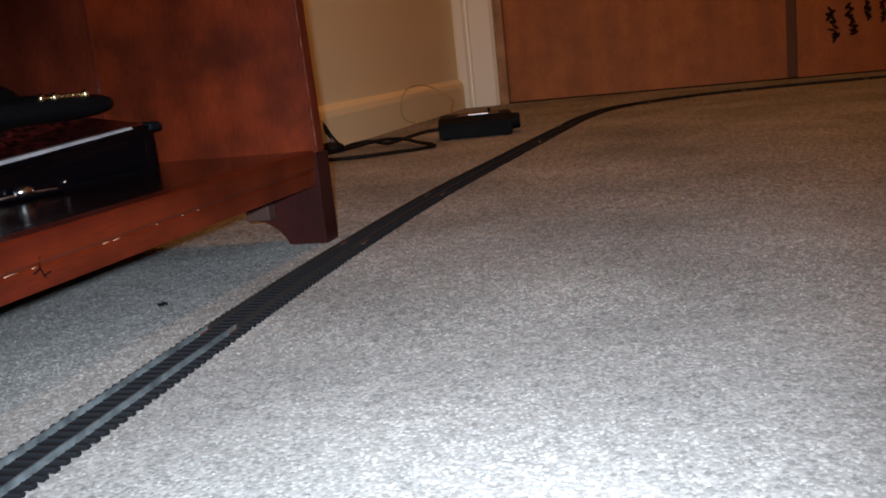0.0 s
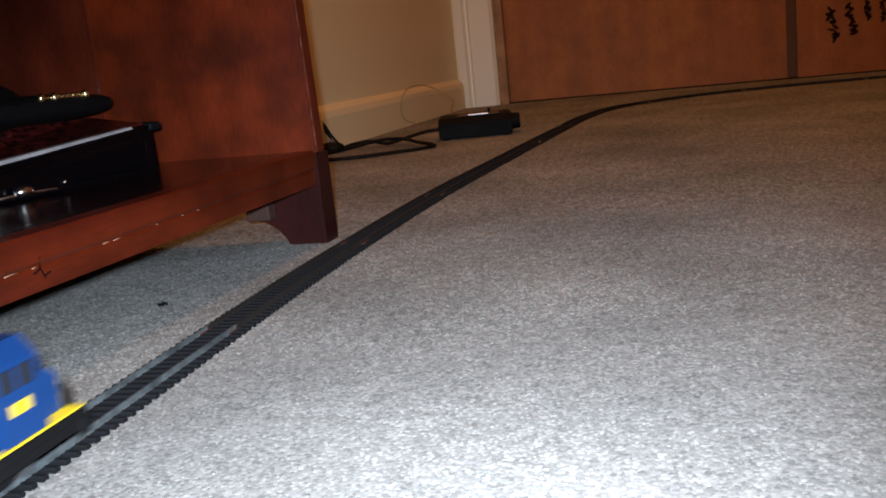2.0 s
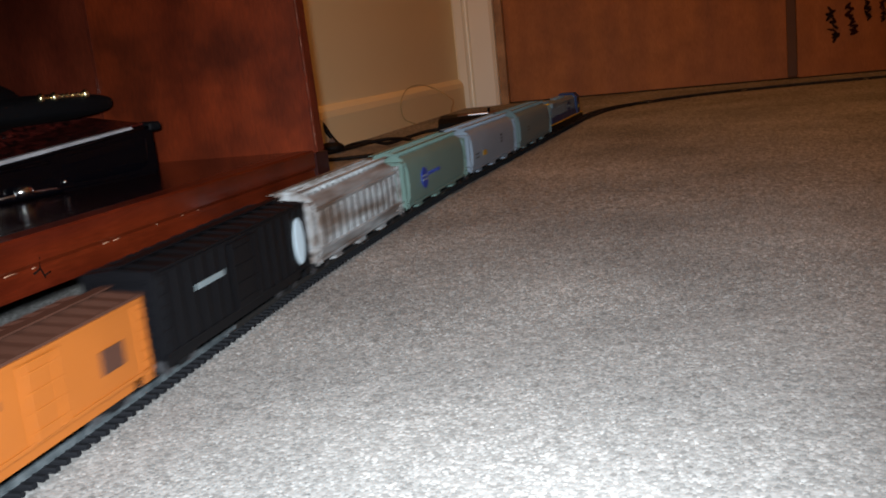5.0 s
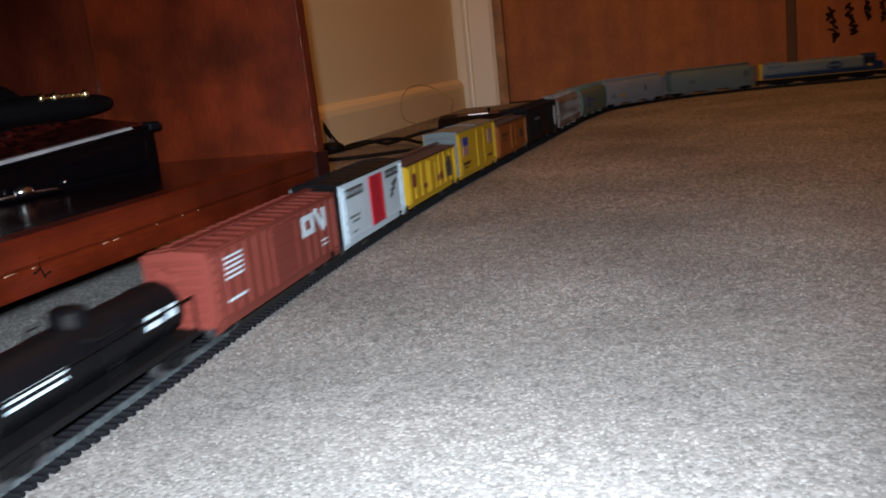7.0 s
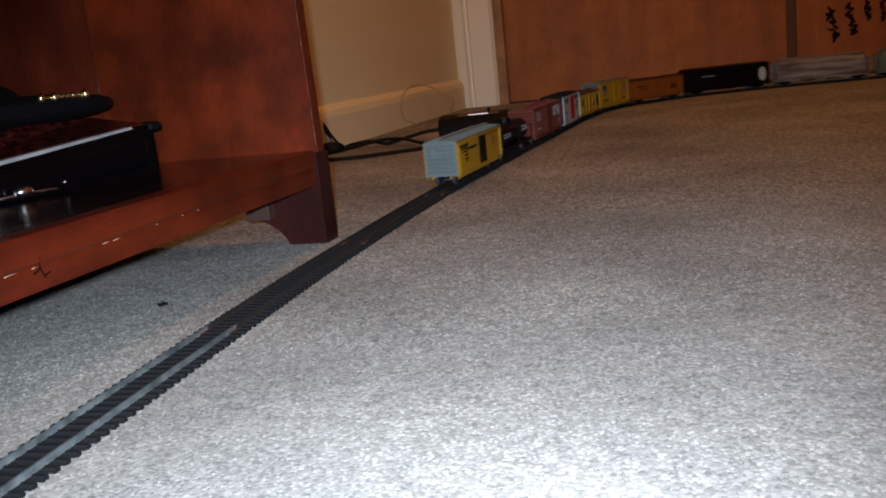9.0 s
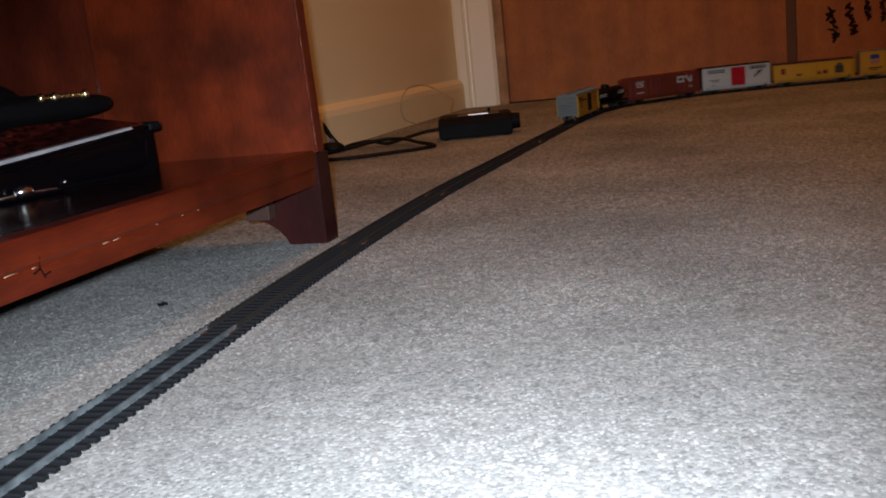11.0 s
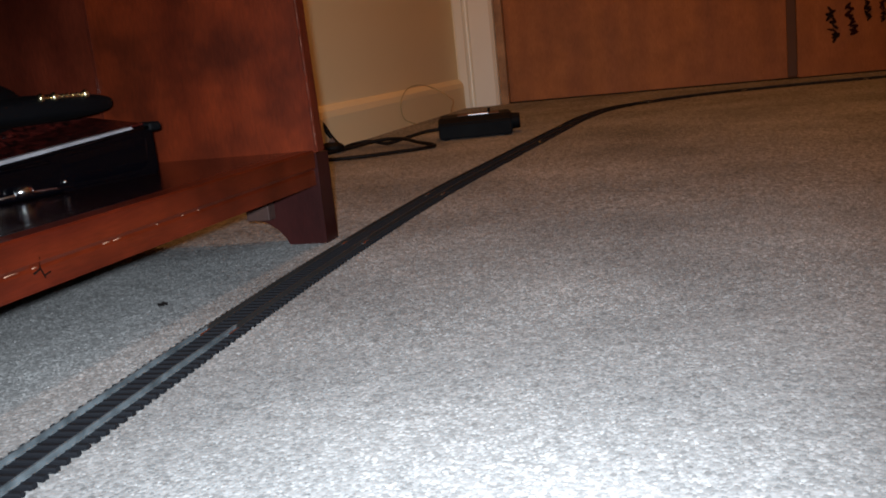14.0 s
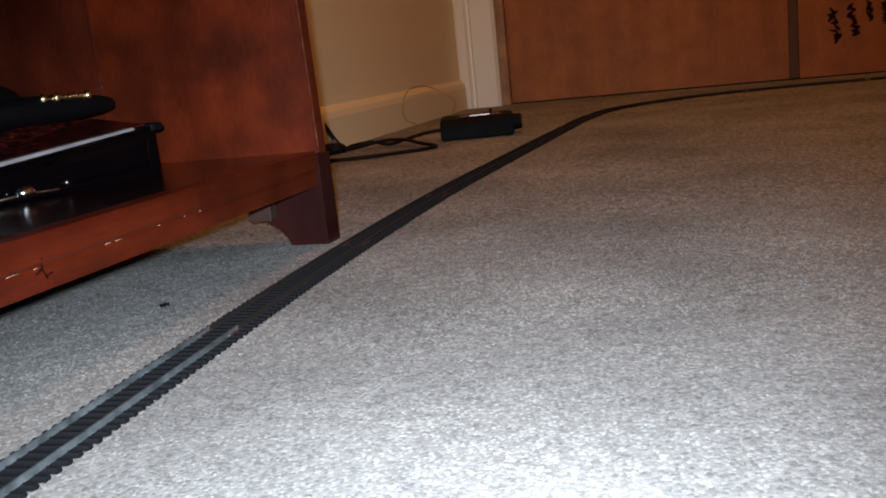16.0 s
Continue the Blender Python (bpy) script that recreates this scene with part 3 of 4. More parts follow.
def build_wheel(bm):
    rod(bm, (0, -0.0012, 0), (0, 0.0012, 0), 0.0053, 18)
    rod(bm, (0, -0.0018, 0), (0, -0.0012, 0), 0.0062, 18)
    rod(bm, (0, 0.0012, 0), (0, 0.0022, 0), 0.0026, 12)


def build_axle(bm):
    rod(bm, (0, -0.0085, 0), (0, 0.0085, 0), 0.0012, 8)


def build_sideframe(bm):
    prism(bm, [(-0.0135, 0.0092), (-0.0135, 0.0122), (-0.008, 0.0135), (0.008, 0.0135), (0.0135, 0.0122), (0.0135, 0.0092), (0.009, 0.0085), (0.005, 0.0058), (-0.005, 0.0058),
               (-0.009, 0.0085)], -0.0011, 0.0011, "y")
    for x in (-0.0112, 0.0112):
        box(bm, x - 0.0022, x + 0.0022, -0.0019, 0.0014, 0.0082, 0.0122, 0.0004, 1)
    for x in (-0.0025, 0, 0.0025):
        rod(bm, (x, -0.0012, 0.0062), (x, -0.0012, 0.0105), 0.0010, 6)


def build_bolster(bm):
    box(bm, -0.004, 0.004, -0.0105, 0.0105, 0.0085, 0.0122, 0.0006, 1)


def truck(car, x, axles=(-0.0112, 0.0112), stretch=1.0):
    """A bogie under the car, with side frames and wheels."""
    bog = sub("truck", shared("truck_bolster", build_bolster, TRUCKBLACK), car, pose(x, 0, 0))
    for side in (-1, 1):
        m = pose(0, side * 0.0112, 0, 0, 0, 0 if side < 0 else 180) @ Matrix.Diagonal((stretch, 1, 1, 1))
        sub("sideframe", shared("sideframe", build_sideframe, TRUCKBLACK), bog, m)
    for ax in axles:
        sub("axle", shared("axle", build_axle, WHEEL_STEEL), bog, pose(ax, 0, RAIL_TOP + 0.0053))
        for side in (-1, 1):
            sub("wheel", shared("wheel", build_wheel, WHEEL_STEEL), bog, pose(ax, side * 0.0086, RAIL_TOP + 0.0053, 0, 0, 0 if side < 0 else 180))
    return bog


def build_coupler(bm):
    box(bm, -0.012, 0.004, -0.0016, 0.0016, 0.0128, 0.0152, 0.0004, 1)
    box(bm, 0.002, 0.0075, -0.0028, 0.0012, 0.0118, 0.0158, 0.0008, 1)


def couplers(car, half):
    for x, turn in ((half, 0), (-half, 180)):
        sub("coupler", shared("coupler", build_coupler, TRUCKBLACK), car, pose(x, 0, 0, 0, 0, turn))


def build_ladder(bm, h=0.038, w=0.0062):
    for x in (-w / 2, w / 2):
        box(bm, x - 0.0004, x + 0.0004, -0.0009, 0.0, 0, h)
    for k in range(7):
        z = h * (k + 0.5) / 7
        rod(bm, (-w / 2, -0.0008, z), (w / 2, -0.0008, z), 0.00035, 5)


def marks(car, half_w, material, items, label=""):
    """Flat painted marks on the camera side: (x, z, length, height)."""
    for x, z, l, h in items:
        bm = bmesh.new()
        box(bm, x - l / 2, x + l / 2, -half_w - 0.00035, -half_w + 0.0002, z - h / 2, z + h / 2)
        part("marking", bm, material, car, label)


def slant(car, half_w, material, x, z, l, h, turn, label=""):
    """One painted bar on the camera side, turned in its plane."""
    bm = bmesh.new()
    box(bm, -l / 2, l / 2, -0.00055, 0.0002, -h / 2, h / 2)
    bmesh.ops.transform(bm, matrix=pose(x, -half_w, z, 0, turn, 0), verts=bm.verts[:])
    part("marking", bm, material, car, label)


def hollow(car, half_w, material, x, z, l, h, stroke, label=""):
    """A painted rounded outline on the camera side."""
    bm = bmesh.new()
    box(bm, x - l / 2, x + l / 2, -half_w - 0.0004, -half_w + 0.0002, z + h / 2 - stroke, z + h / 2)
    box(bm, x - l / 2, x + l / 2, -half_w - 0.0004, -half_w + 0.0002, z - h / 2, z - h / 2 + stroke)
    for e in (-1, 1):
        k = x + e * (l / 2 - stroke / 2)
        box(bm, k - stroke / 2, k + stroke / 2, -half_w - 0.0004, -half_w + 0.0002, z - h / 2 + stroke, z + h / 2 - stroke)
    part("marking", bm, material, car, label)


def disc(car, half_w, material, x, z, r, label="", squash=1.0, tall=1.0):
    bm = bmesh.new()
    m = Matrix.Translation((x, -half_w - 0.0002, z)) @ Matrix.Diagonal((squash, 1, tall, 1)) @ pose(0, 0, 0, 90)
    bmesh.ops.create_cone(bm, cap_ends=True, segments=28, radius1=r, radius2=r, depth=0.0007, matrix=m)
    return part("emblem", bm, material, car, label)


def boxcar(label, length, width, z0, z1, side, roof, end, door=None, door_at=(0.0, 0.03), ribs=0, roof_ribs=12, group="freight cars"):
    """A model boxcar: sides, roof with ribs and walkway, corrugated ends, sliding door, ladders, trucks."""
    car = thing("boxcar", label, "model train car", group=group)
    h, w = length / 2, width / 2
    side_ribs = []
    tag = side.name + str(round(width * z1 * z0 * 1e7))
    bm = bmesh.new()
    box(bm, -h, h, -w, w, z0 + 0.002, z1, 0.0004, 1)
    box(bm, -h + 0.012, h - 0.012, -w + 0.002, w - 0.002, z0 - 0.003, z0 + 0.003)
    for x in (-h + 0.0045, h - 0.0045):
        for y in (-w, w):
            box(bm, x - 0.0045, x + 0.0045, y - 0.0004 if y > 0 else y, y if y > 0 else y + 0.0004, z0 - 0.0025, z0 + 0.004)
    for x in ([-h + 0.004 + (length - 0.008) * k / (ribs - 1) for k in range(ribs)] if ribs else []):
        side_ribs.append(x)
    for z in (z0 + 0.0028, z1 - 0.0016):
        box(bm, -h, h, -w - 0.0006, w + 0.0006, z - 0.0008, z + 0.0008)
    part("body", bm, side, car)
    for x in side_ribs:
        for y in (-w, w):
            sub("rib", shared("rib" + tag, lambda b: box(b, -0.0006, 0.0006, -0.0009, 0.0009, z0 + 0.003, z1 - 0.001, 0.0003, 1), side), car, pose(x, y, 0))
    bm = bmesh.new()
    prism(bm, [(-w - 0.0006, z1 - 0.0004), (w + 0.0006, z1 - 0.0004), (w + 0.0006, z1 + 0.0008), (0, z1 + 0.0026), (-w - 0.0006, z1 + 0.0008)], -h - 0.0006, h + 0.0006)
    cover = part("roof", bm, roof, car)
    arch = [(-w, z1 + 0.0006), (w, z1 + 0.0006), (w, z1 + 0.0016), (0, z1 + 0.0034), (-w, z1 + 0.0016)]
    for k in range(roof_ribs):
        sub("roof_rib", shared("roof_rib" + roof.name + tag, lambda b: prism(b, arch, -0.0008, 0.0008), roof), cover, pose(-h + length * (k + 0.5) / roof_ribs, 0, 0))
    if roof_ribs > 8:
        bm = bmesh.new()
        box(bm, -h - 0.002, h + 0.002, -0.003, 0.003, z1 + 0.0036, z1 + 0.0043)
        part("walkway", bm, roof, car)
    for x, turn in ((h, 1), (-h, -1)):
        bm = bmesh.new()
        box(bm, min(x, x + turn * 0.0008), max(x, x + turn * 0.0008), -w + 0.0003, w - 0.0003, z0 + 0.001, z1 - 0.0003)
        face = part("end_panel", bm, end, car)
        for k in range(7):
            z = z0 + 0.006 + (z1 - z0 - 0.010) * k / 6
            sub("corrugation", shared("corrugation" + end.name + tag, lambda b: rod(b, (0, -w + 0.003, 0), (0, w - 0.003, 0), 0.0012, 8), end), face, pose(x + turn * 0.0008, 0, z))
        for y, yt in ((-w, 0), (w, 180)):
            key = "ladder" + side.name + str(round(z1 - z0, 3))
            sub("ladder", shared(key, lambda b: build_ladder(b, z1 - z0 - 0.004), side), car, pose(x - turn * 0.0045, y, z0 + 0.001, 0, 0, yt))
    bm = bmesh.new()
    box(bm, -h - 0.0032, -h - 0.002, -0.003, 0.003, z1 - 0.014, z1 - 0.008, 0.0004, 1)
    rod(bm, (-h - 0.0008, 0.006, z1 - 0.010), (-h - 0.004, 0.006, z1 - 0.010), 0.0042, 14)
    part("brake_wheel", bm, end, car)
    if door:
        x, l = door_at
        for s in (-1, 1):
            bm = bmesh.new()
            y = s * (w + 0.0008)
            box(bm, x - l / 2, x + l / 2, y - 0.0006, y + 0.0006, z0 + 0.003, z1 - 0.003, 0.0003, 1)
            leaf = part("door", bm, door, car)
            for k in range(4):
                z = z0 + 0.007 + (z1 - z0 - 0.014) * k / 3
                sub("door_rib", shared("door_rib" + door.name + tag, lambda b: box(b, -l / 2 + 0.001, l / 2 - 0.001, -0.001, 0.001, -0.0005, 0.0005), door), leaf, pose(x, y, z))
            bm = bmesh.new()
            rod(bm, (x + l * 0.32, y + s * 0.001, z0 + 0.004), (x + l * 0.32, y + s * 0.001, z1 - 0.004), 0.0004, 6)
            part("lock_bar", bm, door, leaf)
    bm = bmesh.new()
    box(bm, -h + 0.002, h - 0.002, -0.005, 0.005, 0.0125, z0 + 0.003)
    box(bm, -0.022, 0.022, -w + 0.005, w - 0.005, 0.0095, z0 + 0.002, 0.001, 1)
    part("underframe", bm, TRUCKBLACK, car)
    couplers(car, h)
    return car, [truck(car, -h + 0.024), truck(car, h - 0.024)], h - 0.024


def covered_hopper(label, length, side, bays=3, bulge=0.0015, ribs=False, group="freight cars"):
    """A rounded covered hopper: smooth sides, hatch row, sloped ends, discharge bays, ladders and trucks."""
    car = thing("covered_hopper", label, "model train car", group=group)
    h, w, top = length / 2, 0.0180, 0.0585
    bm = bmesh.new()
    right = [(w - 0.0016, 0.0128), (w + bulge * 0.5, 0.020), (w + bulge, 0.032), (w + bulge * 0.8, 0.042), (w - 0.0004, 0.0495), (w - 0.003, 0.0535), (w - 0.0078, 0.0565), (0.006, top - 0.001)]
    outline = right + [(-y, z) for y, z in right[::-1]]
    prism(bm, outline, -h + 0.012, h - 0.012)
    for f in bm.faces:
        f.smooth = len(f.verts) == 4
    part("body", bm, side, car)
    for x, turn in ((h - 0.012, 1), (-h + 0.012, -1)):
        bm = bmesh.new()
        # sloped end sheet, end platform and corner posts
        prism(bm, [(x, 0.052), (x, 0.020), (x + turn * 0.002, 0.020), (x + turn * 0.008, 0.048), (x + turn * 0.008, 0.052)], -w + 0.002, w - 0.002, "y")
        box(bm, min(x, x + turn * 0.012), max(x, x + turn * 0.012), -w, w, 0.0145, 0.0175, 0.0004, 1)
        for y in (-w + 0.0008, w - 0.0008, -0.006, 0.006):
            box(bm, x + turn * 0.0105 - 0.0008, x + turn * 0.0105 + 0.0008, y - 0.0008, y + 0.0008, 0.016, 0.050)
        box(bm, x + min(0, turn * 0.0115), x + max(0, turn * 0.0115), -w, w, 0.0495, 0.0512)
        part("end_frame", bm, side, car)
    bm = bmesh.new()
    for y in (-0.0095, 0.0095):
        box(bm, -h + 0.003, h - 0.003, y - 0.0022, y + 0.0022, top + 0.0008, top + 0.0014)
    for k in range(16):
        x = -h + 0.014 + (length - 0.028) * k / 15
        box(bm, x - 0.0005, x + 0.0005, -0.0118, 0.0118, top - 0.003, top + 0.001)
    part("walkway", bm, side, car)
    n = 10
    for k in range(n):
        x = -h + 0.020 + (length - 0.040) * k / (n - 1)

        def hatch(b):
            rod(b, (0, 0, 0), (0, 0, 0.0022), 0.0055, 14, 0.0050)
            box(b, -0.0008, 0.0008, -0.006, 0.006, 0.0018, 0.0028)
        sub("hatch", shared("hatch" + side.name, hatch, side), car, pose(x, 0, top - 0.0015))
    for k in range(bays):
        x = -h + 0.046 + (length - 0.092) * k / (bays - 1)
        bm = bmesh.new()
        prism(bm, [(x - 0.015, 0.0135), (x + 0.015, 0.0135), (x + 0.007, 0.0090), (x - 0.007, 0.0090)], -w + 0.003, w - 0.003, "y")
        box(bm, x - 0.007, x + 0.007, -w + 0.002, w - 0.002, 0.0075, 0.0095, 0.0004, 1)
        part("discharge_bay", bm, side, car)
    if ribs:
        bm = bmesh.new()
        for z in (0.0205, 0.047):
            box(bm, -h + 0.008, h - 0.008, -w - bulge - 0.0008, w + bulge + 0.0008, z - 0.0012, z + 0.0012, 0.0004, 1)
        for k in range(13):
            x = -h + 0.014 + (length - 0.028) * k / 12
            box(bm, x - 0.0006, x + 0.0006, -w - bulge - 0.0006, w + bulge + 0.0006, 0.020, 0.047)
        part("rib_frame", bm, side, car)
    bm = bmesh.new()
    box(bm, -h + 0.006, h - 0.006, -w - 0.0002, w + 0.0002, 0.0122, 0.0142, 0.0004, 1)
    part("sill", bm, side, car)
    for x in (-h + 0.0035, h - 0.0035):
        for y, yt in ((-w, 0), (w, 180)):
            sub("ladder", shared("hopper_ladder" + side.name, lambda b: build_ladder(b, 0.040, 0.0064), side), car, pose(x, y, 0.0115, 0, 0, yt))
    bm = bmesh.new()
    box(bm, -h + 0.003, h - 0.003, -0.0085, 0.0085, 0.0105, 0.0150, 0.0004, 1)
    # black blocks between the bays stand in for shade under the car
    for k in range(bays + 1):
        x = -h + 0.024 + (length - 0.048) * k / bays
        box(bm, x - 0.012, x + 0.012, -w + 0.003, w - 0.003, 0.0100, 0.0128, 0.0006, 1)
    part("underframe", bm, TRUCKBLACK, car, "black underframe")
    couplers(car, h)
    return car, [truck(car, -h + 0.022), truck(car, h - 0.022)], h - 0.022


def tank_car(label, length, body):
    car = thing("tank_car", label, "model train car", group="freight cars")
    h = length / 2
    bm = bmesh.new()
    rod(bm, (-h + 0.012, 0, 0.0320), (h - 0.012, 0, 0.0320), 0.0138, 32)
    for x in (-h + 0.012, h - 0.012):
        ball(bm, 0.0138, (x, 0, 0.0320), 24, (0.35, 1, 1))
    part("tank", bm, body, car, smooth=True)
    for k in range(4):
        x = -h + 0.025 + (length - 0.05) * k / 3
        bm = bmesh.new()
        rod(bm, (x - 0.001, 0, 0.0320), (x + 0.001, 0, 0.0320), 0.0142, 32)
        part("band", bm, body, car)
    bm = bmesh.new()
    rod(bm, (0, 0, 0.042), (0, 0, 0.0500), 0.0085, 20, 0.008)
    ball(bm, 0.008, (0, 0, 0.0500), 18, (1, 1, 0.35))
    part("dome", bm, body, car, smooth=False)
    bm = bmesh.new()
    box(bm, -h + 0.002, h - 0.002, -0.017, 0.017, 0.0155, 0.0185, 0.0005, 1)
    part("frame", bm, TRUCKBLACK, car)
    for y in (-0.0168, 0.0168):
        bm = bmesh.new()
        tube(bm, [(-h + 0.006, y, 0.018), (-h + 0.006, y, 0.036), (h - 0.006, y, 0.036), (h - 0.006, y, 0.018)], 0.0005, 6)
        part("handrail", bm, TRUCKBLACK, car)
    bm = bmesh.new()
    box(bm, -0.010, 0.010, -0.0185, 0.0170, 0.040, 0.0408)
    part("platform", bm, TRUCKBLACK, car)
    for y, yt in ((-0.0178, 0), (0.0178, 180)):
        sub("ladder", shared("tank_ladder", lambda b: build_ladder(b, 0.028, 0.008), body), car, pose(0, y, 0.017, 0, 0, yt))
    couplers(car, h)
    return car, [truck(car, -h + 0.022), truck(car, h - 0.022)], h - 0.022


def locomotive(length):
    """A six-axle hood diesel: frame, hood, cab, nose, fans, handrails, trucks."""
    GREY, BLUE, YEL = paint("loco_grey", (0.155, 0.225, 0.275)), paint("loco_blue", (0.003, 0.030, 0.125)), paint("loco_yellow", (0.70, 0.50, 0.02))
    GLASS = mat("dark_window", (0.01, 0.012, 0.015), 0.08)
    car = thing("locomotive", "blue, grey and yellow six-axle model diesel locomotive on the track", "model locomotive")
    h = length / 2
    bm = bmesh.new()
    box(bm, -h, h, -0.0175, 0.0175, 0.0145, 0.0185, 0.0006, 1)
    box(bm, -0.036, 0.036, -0.0168, 0.0168, 0.0068, 0.0150, 0.003, 2)
    box(bm, -h + 0.004, h - 0.004, -0.0168, 0.0168, 0.0105, 0.0188, 0.0006, 1)
    for x in (-h, h):
        box(bm, x - 0.0025, x + 0.0025, -0.0165, 0.0165, 0.0075, 0.0185, 0.0006, 1)
    part("frame", bm, TRUCKBLACK, car)
    bm = bmesh.new()
    box(bm, -h + 0.002, h - 0.002, -0.0180, 0.0180, 0.0191, 0.0198, 0.0002, 1)
    part("sill_stripe", bm, YEL, car, "yellow stripe along the sill")
    bm = bmesh.new()
    box(bm, -h + 0.010, h - 0.045, -0.0152, 0.0152, 0.0201, 0.0290, 0.0004, 1)
    part("lower_hood", bm, BLUE, car, "blue lower band")
    bm = bmesh.new()
    prism(bm, [(-0.0135, 0.0280), (0.0135, 0.0280), (0.0135, 0.0470), (0.0100, 0.0515), (-0.0100, 0.0515), (-0.0135, 0.0470)], -h + 0.010, h - 0.047)
    for k in range(14):
        x = -h + 0.028 + k * (length - 0.095) / 13
        for y in (-0.0138, 0.0138):
            box(bm, x - 0.0055, x + 0.0055, y - 0.0004, y + 0.0004, 0.0295, 0.0445, 0.0003, 1)
    part("hood", bm, GREY, car, "grey hood with door panels")
    bm = bmesh.new()
    box(bm, -h + 0.020, -h + 0.052, -0.0165, 0.0165, 0.0440, 0.0515, 0.0008, 1)
    part("radiator", bm, GREY, car)
    bm = bmesh.new()
    box(bm, -h + 0.003, -h + 0.0105, -0.0145, 0.0145, 0.0201, 0.0520, 0.0008, 1)
    part("rear_hood_end", bm, YEL, car, "yellow hood end")
    for x in (-h + 0.028, -h + 0.044, -0.018, 0.010, 0.030):
        bm = bmesh.new()
        rod(bm, (x, 0, 0.0510), (x, 0, 0.0540), 0.0068, 18)
        for k in range(3):
            box(bm, x - 0.006, x + 0.006, -0.0006 + (k - 1) * 0.004, 0.0006 + (k - 1) * 0.004, 0.0538, 0.0544)
        part("fan", bm, GREY, car, "grey roof fan")
    bm = bmesh.new()
    c0, c1 = h - 0.047, h - 0.022
    prism(bm, [(-0.0172, 0.0200), (0.0172, 0.0200), (0.0172, 0.0480), (0.0115, 0.0550), (-0.0115, 0.0550), (-0.0172, 0.0480)], c0, c1)
    part("cab", bm, BLUE, car, "blue cab")
    for x in (c0 + 0.007, c0 + 0.0175):
        for y in (-0.0174, 0.0174):
            bm = bmesh.new()
            box(bm, x - 0.0038, x + 0.0038, y - 0.0003, y + 0.0003, 0.0385, 0.0465, 0.0002, 1)
            part("window", bm, GLASS, car)
    for y in (-0.0075, 0.0075):
        bm = bmesh.new()
        box(bm, c1 - 0.0003, c1 + 0.0004, y - 0.005, y + 0.005, 0.0415, 0.0480)
        part("windscreen", bm, GLASS, car)
    bm = bmesh.new()
    prism(bm, [(c1 - 0.0005, 0.0200), (h - 0.006, 0.0200), (h - 0.006, 0.0340), (h - 0.010, 0.0375), (c1 - 0.0005, 0.0395)], -0.0115, 0.0115, "y")
    part("nose", bm, BLUE, car)
    bm = bmesh.new()
    box(bm, h - 0.0065, h - 0.0050, -0.0112, 0.0112, 0.0202, 0.0330, 0.0004, 1)
    part("nose_front", bm, YEL, car, "yellow nose panel")
    for x in (h - 0.0025,):
        for y in (-0.010, 0.010):
            bm = bmesh.new()
            box(bm, x - 0.001, x + 0.001, y - 0.003, y + 0.003, 0.0186, 0.0290, 0.0004, 1)
            part("step_guard", bm, TRUCKBLACK, car)
    for y in (-0.0176, 0.0176):
        bm = bmesh.new()
        tube(bm, [(-h + 0.004, y, 0.0315), (h - 0.050, y, 0.0315)], 0.00025, 5)
        for k in range(7):
            x = -h + 0.008 + k * (length - 0.064) / 6
            tube(bm, [(x, y, 0.0198), (x, y, 0.0315)], 0.00025, 5)
        part("handrail", bm, BLUE, car)
    disc(car, 0.0142, BLUE, 0.026, 0.0372, 0.0078, "dark blue oval emblem", 2.0)
    marks(car, 0.0148, GREY, [(0.017 + k * 0.0090, 0.0372, 0.0052, 0.0052) for k in range(3)], "pale blocks in the emblem")
    marks(car, 0.0174, YEL, [(c0 + 0.012, 0.0320, 0.009, 0.0045)], "yellow number blocks")
    couplers(car, h - 0.001)
    ax = (-0.019, 0.0, 0.019)
    return car, [truck(car, -h + 0.048, ax, 1.75), truck(car, h - 0.050, ax, 1.75)], h - 0.049


P = {k: paint("car_" + k, c) for k, c in {
    "pale_green": (0.135, 0.200, 0.215), "ice": (0.24, 0.30, 0.375), "mint": (0.14, 0.225, 0.205), "white": (0.52, 0.64, 0.73), "red": (0.45, 0.012, 0.03),
    "yellow": (0.58, 0.36, 0.02), "gold": (0.47, 0.265, 0.014), "silver": (0.155, 0.19, 0.205), "brown": (0.06, 0.025, 0.017), "orange": (0.30, 0.085, 0.014),
    "oxide": (0.165, 0.034, 0.026), "black": (0.0035, 0.0035, 0.0045), "blue": (0.02, 0.05, 0.33), "grey_ink": (0.05, 0.056, 0.062), "tan": (0.40, 0.24, 0.20)}.items()}
WEATHERED = mat("car_weathered", (0.30, 0.32, 0.34), 0.55, second=(0.10, 0.07, 0.055), scale=70, amount=0.13, fine=0.3, bump=0.1, stretch=(0.16, 1, 1.2))

P["black"].node_tree.nodes["Principled BSDF"].inputs["Specular IOR Level"].default_value = 0.12

# ---- the train, from front to rear: builder, coupled length ----
GAP = 0.012
TRAIN = []


def couple(built, coupled):
    TRAIN.append((*built, coupled))
    return built[0]


couple(locomotive(0.258), 0.267)
c = couple(covered_hopper("pale grey-green model covered hopper car with hatches", 0.203, P["pale_green"]), 0.215)
marks(c, 0.0196, P["grey_ink"], [(0.078, z, 0.011, 0.0022) for z in (0.034, 0.038, 0.042)] + [(-0.045, 0.034, 0.016, 0.0016), (-0.045, 0.030, 0.012, 0.0014)])
c = couple(covered_hopper("pale blue-white model covered hopper car with yellow patch", 0.206, P["ice"]), 0.218)
marks(c, 0.0196, P["gold"], [(-0.045, 0.0270, 0.013, 0.0055)], "yellow patch")
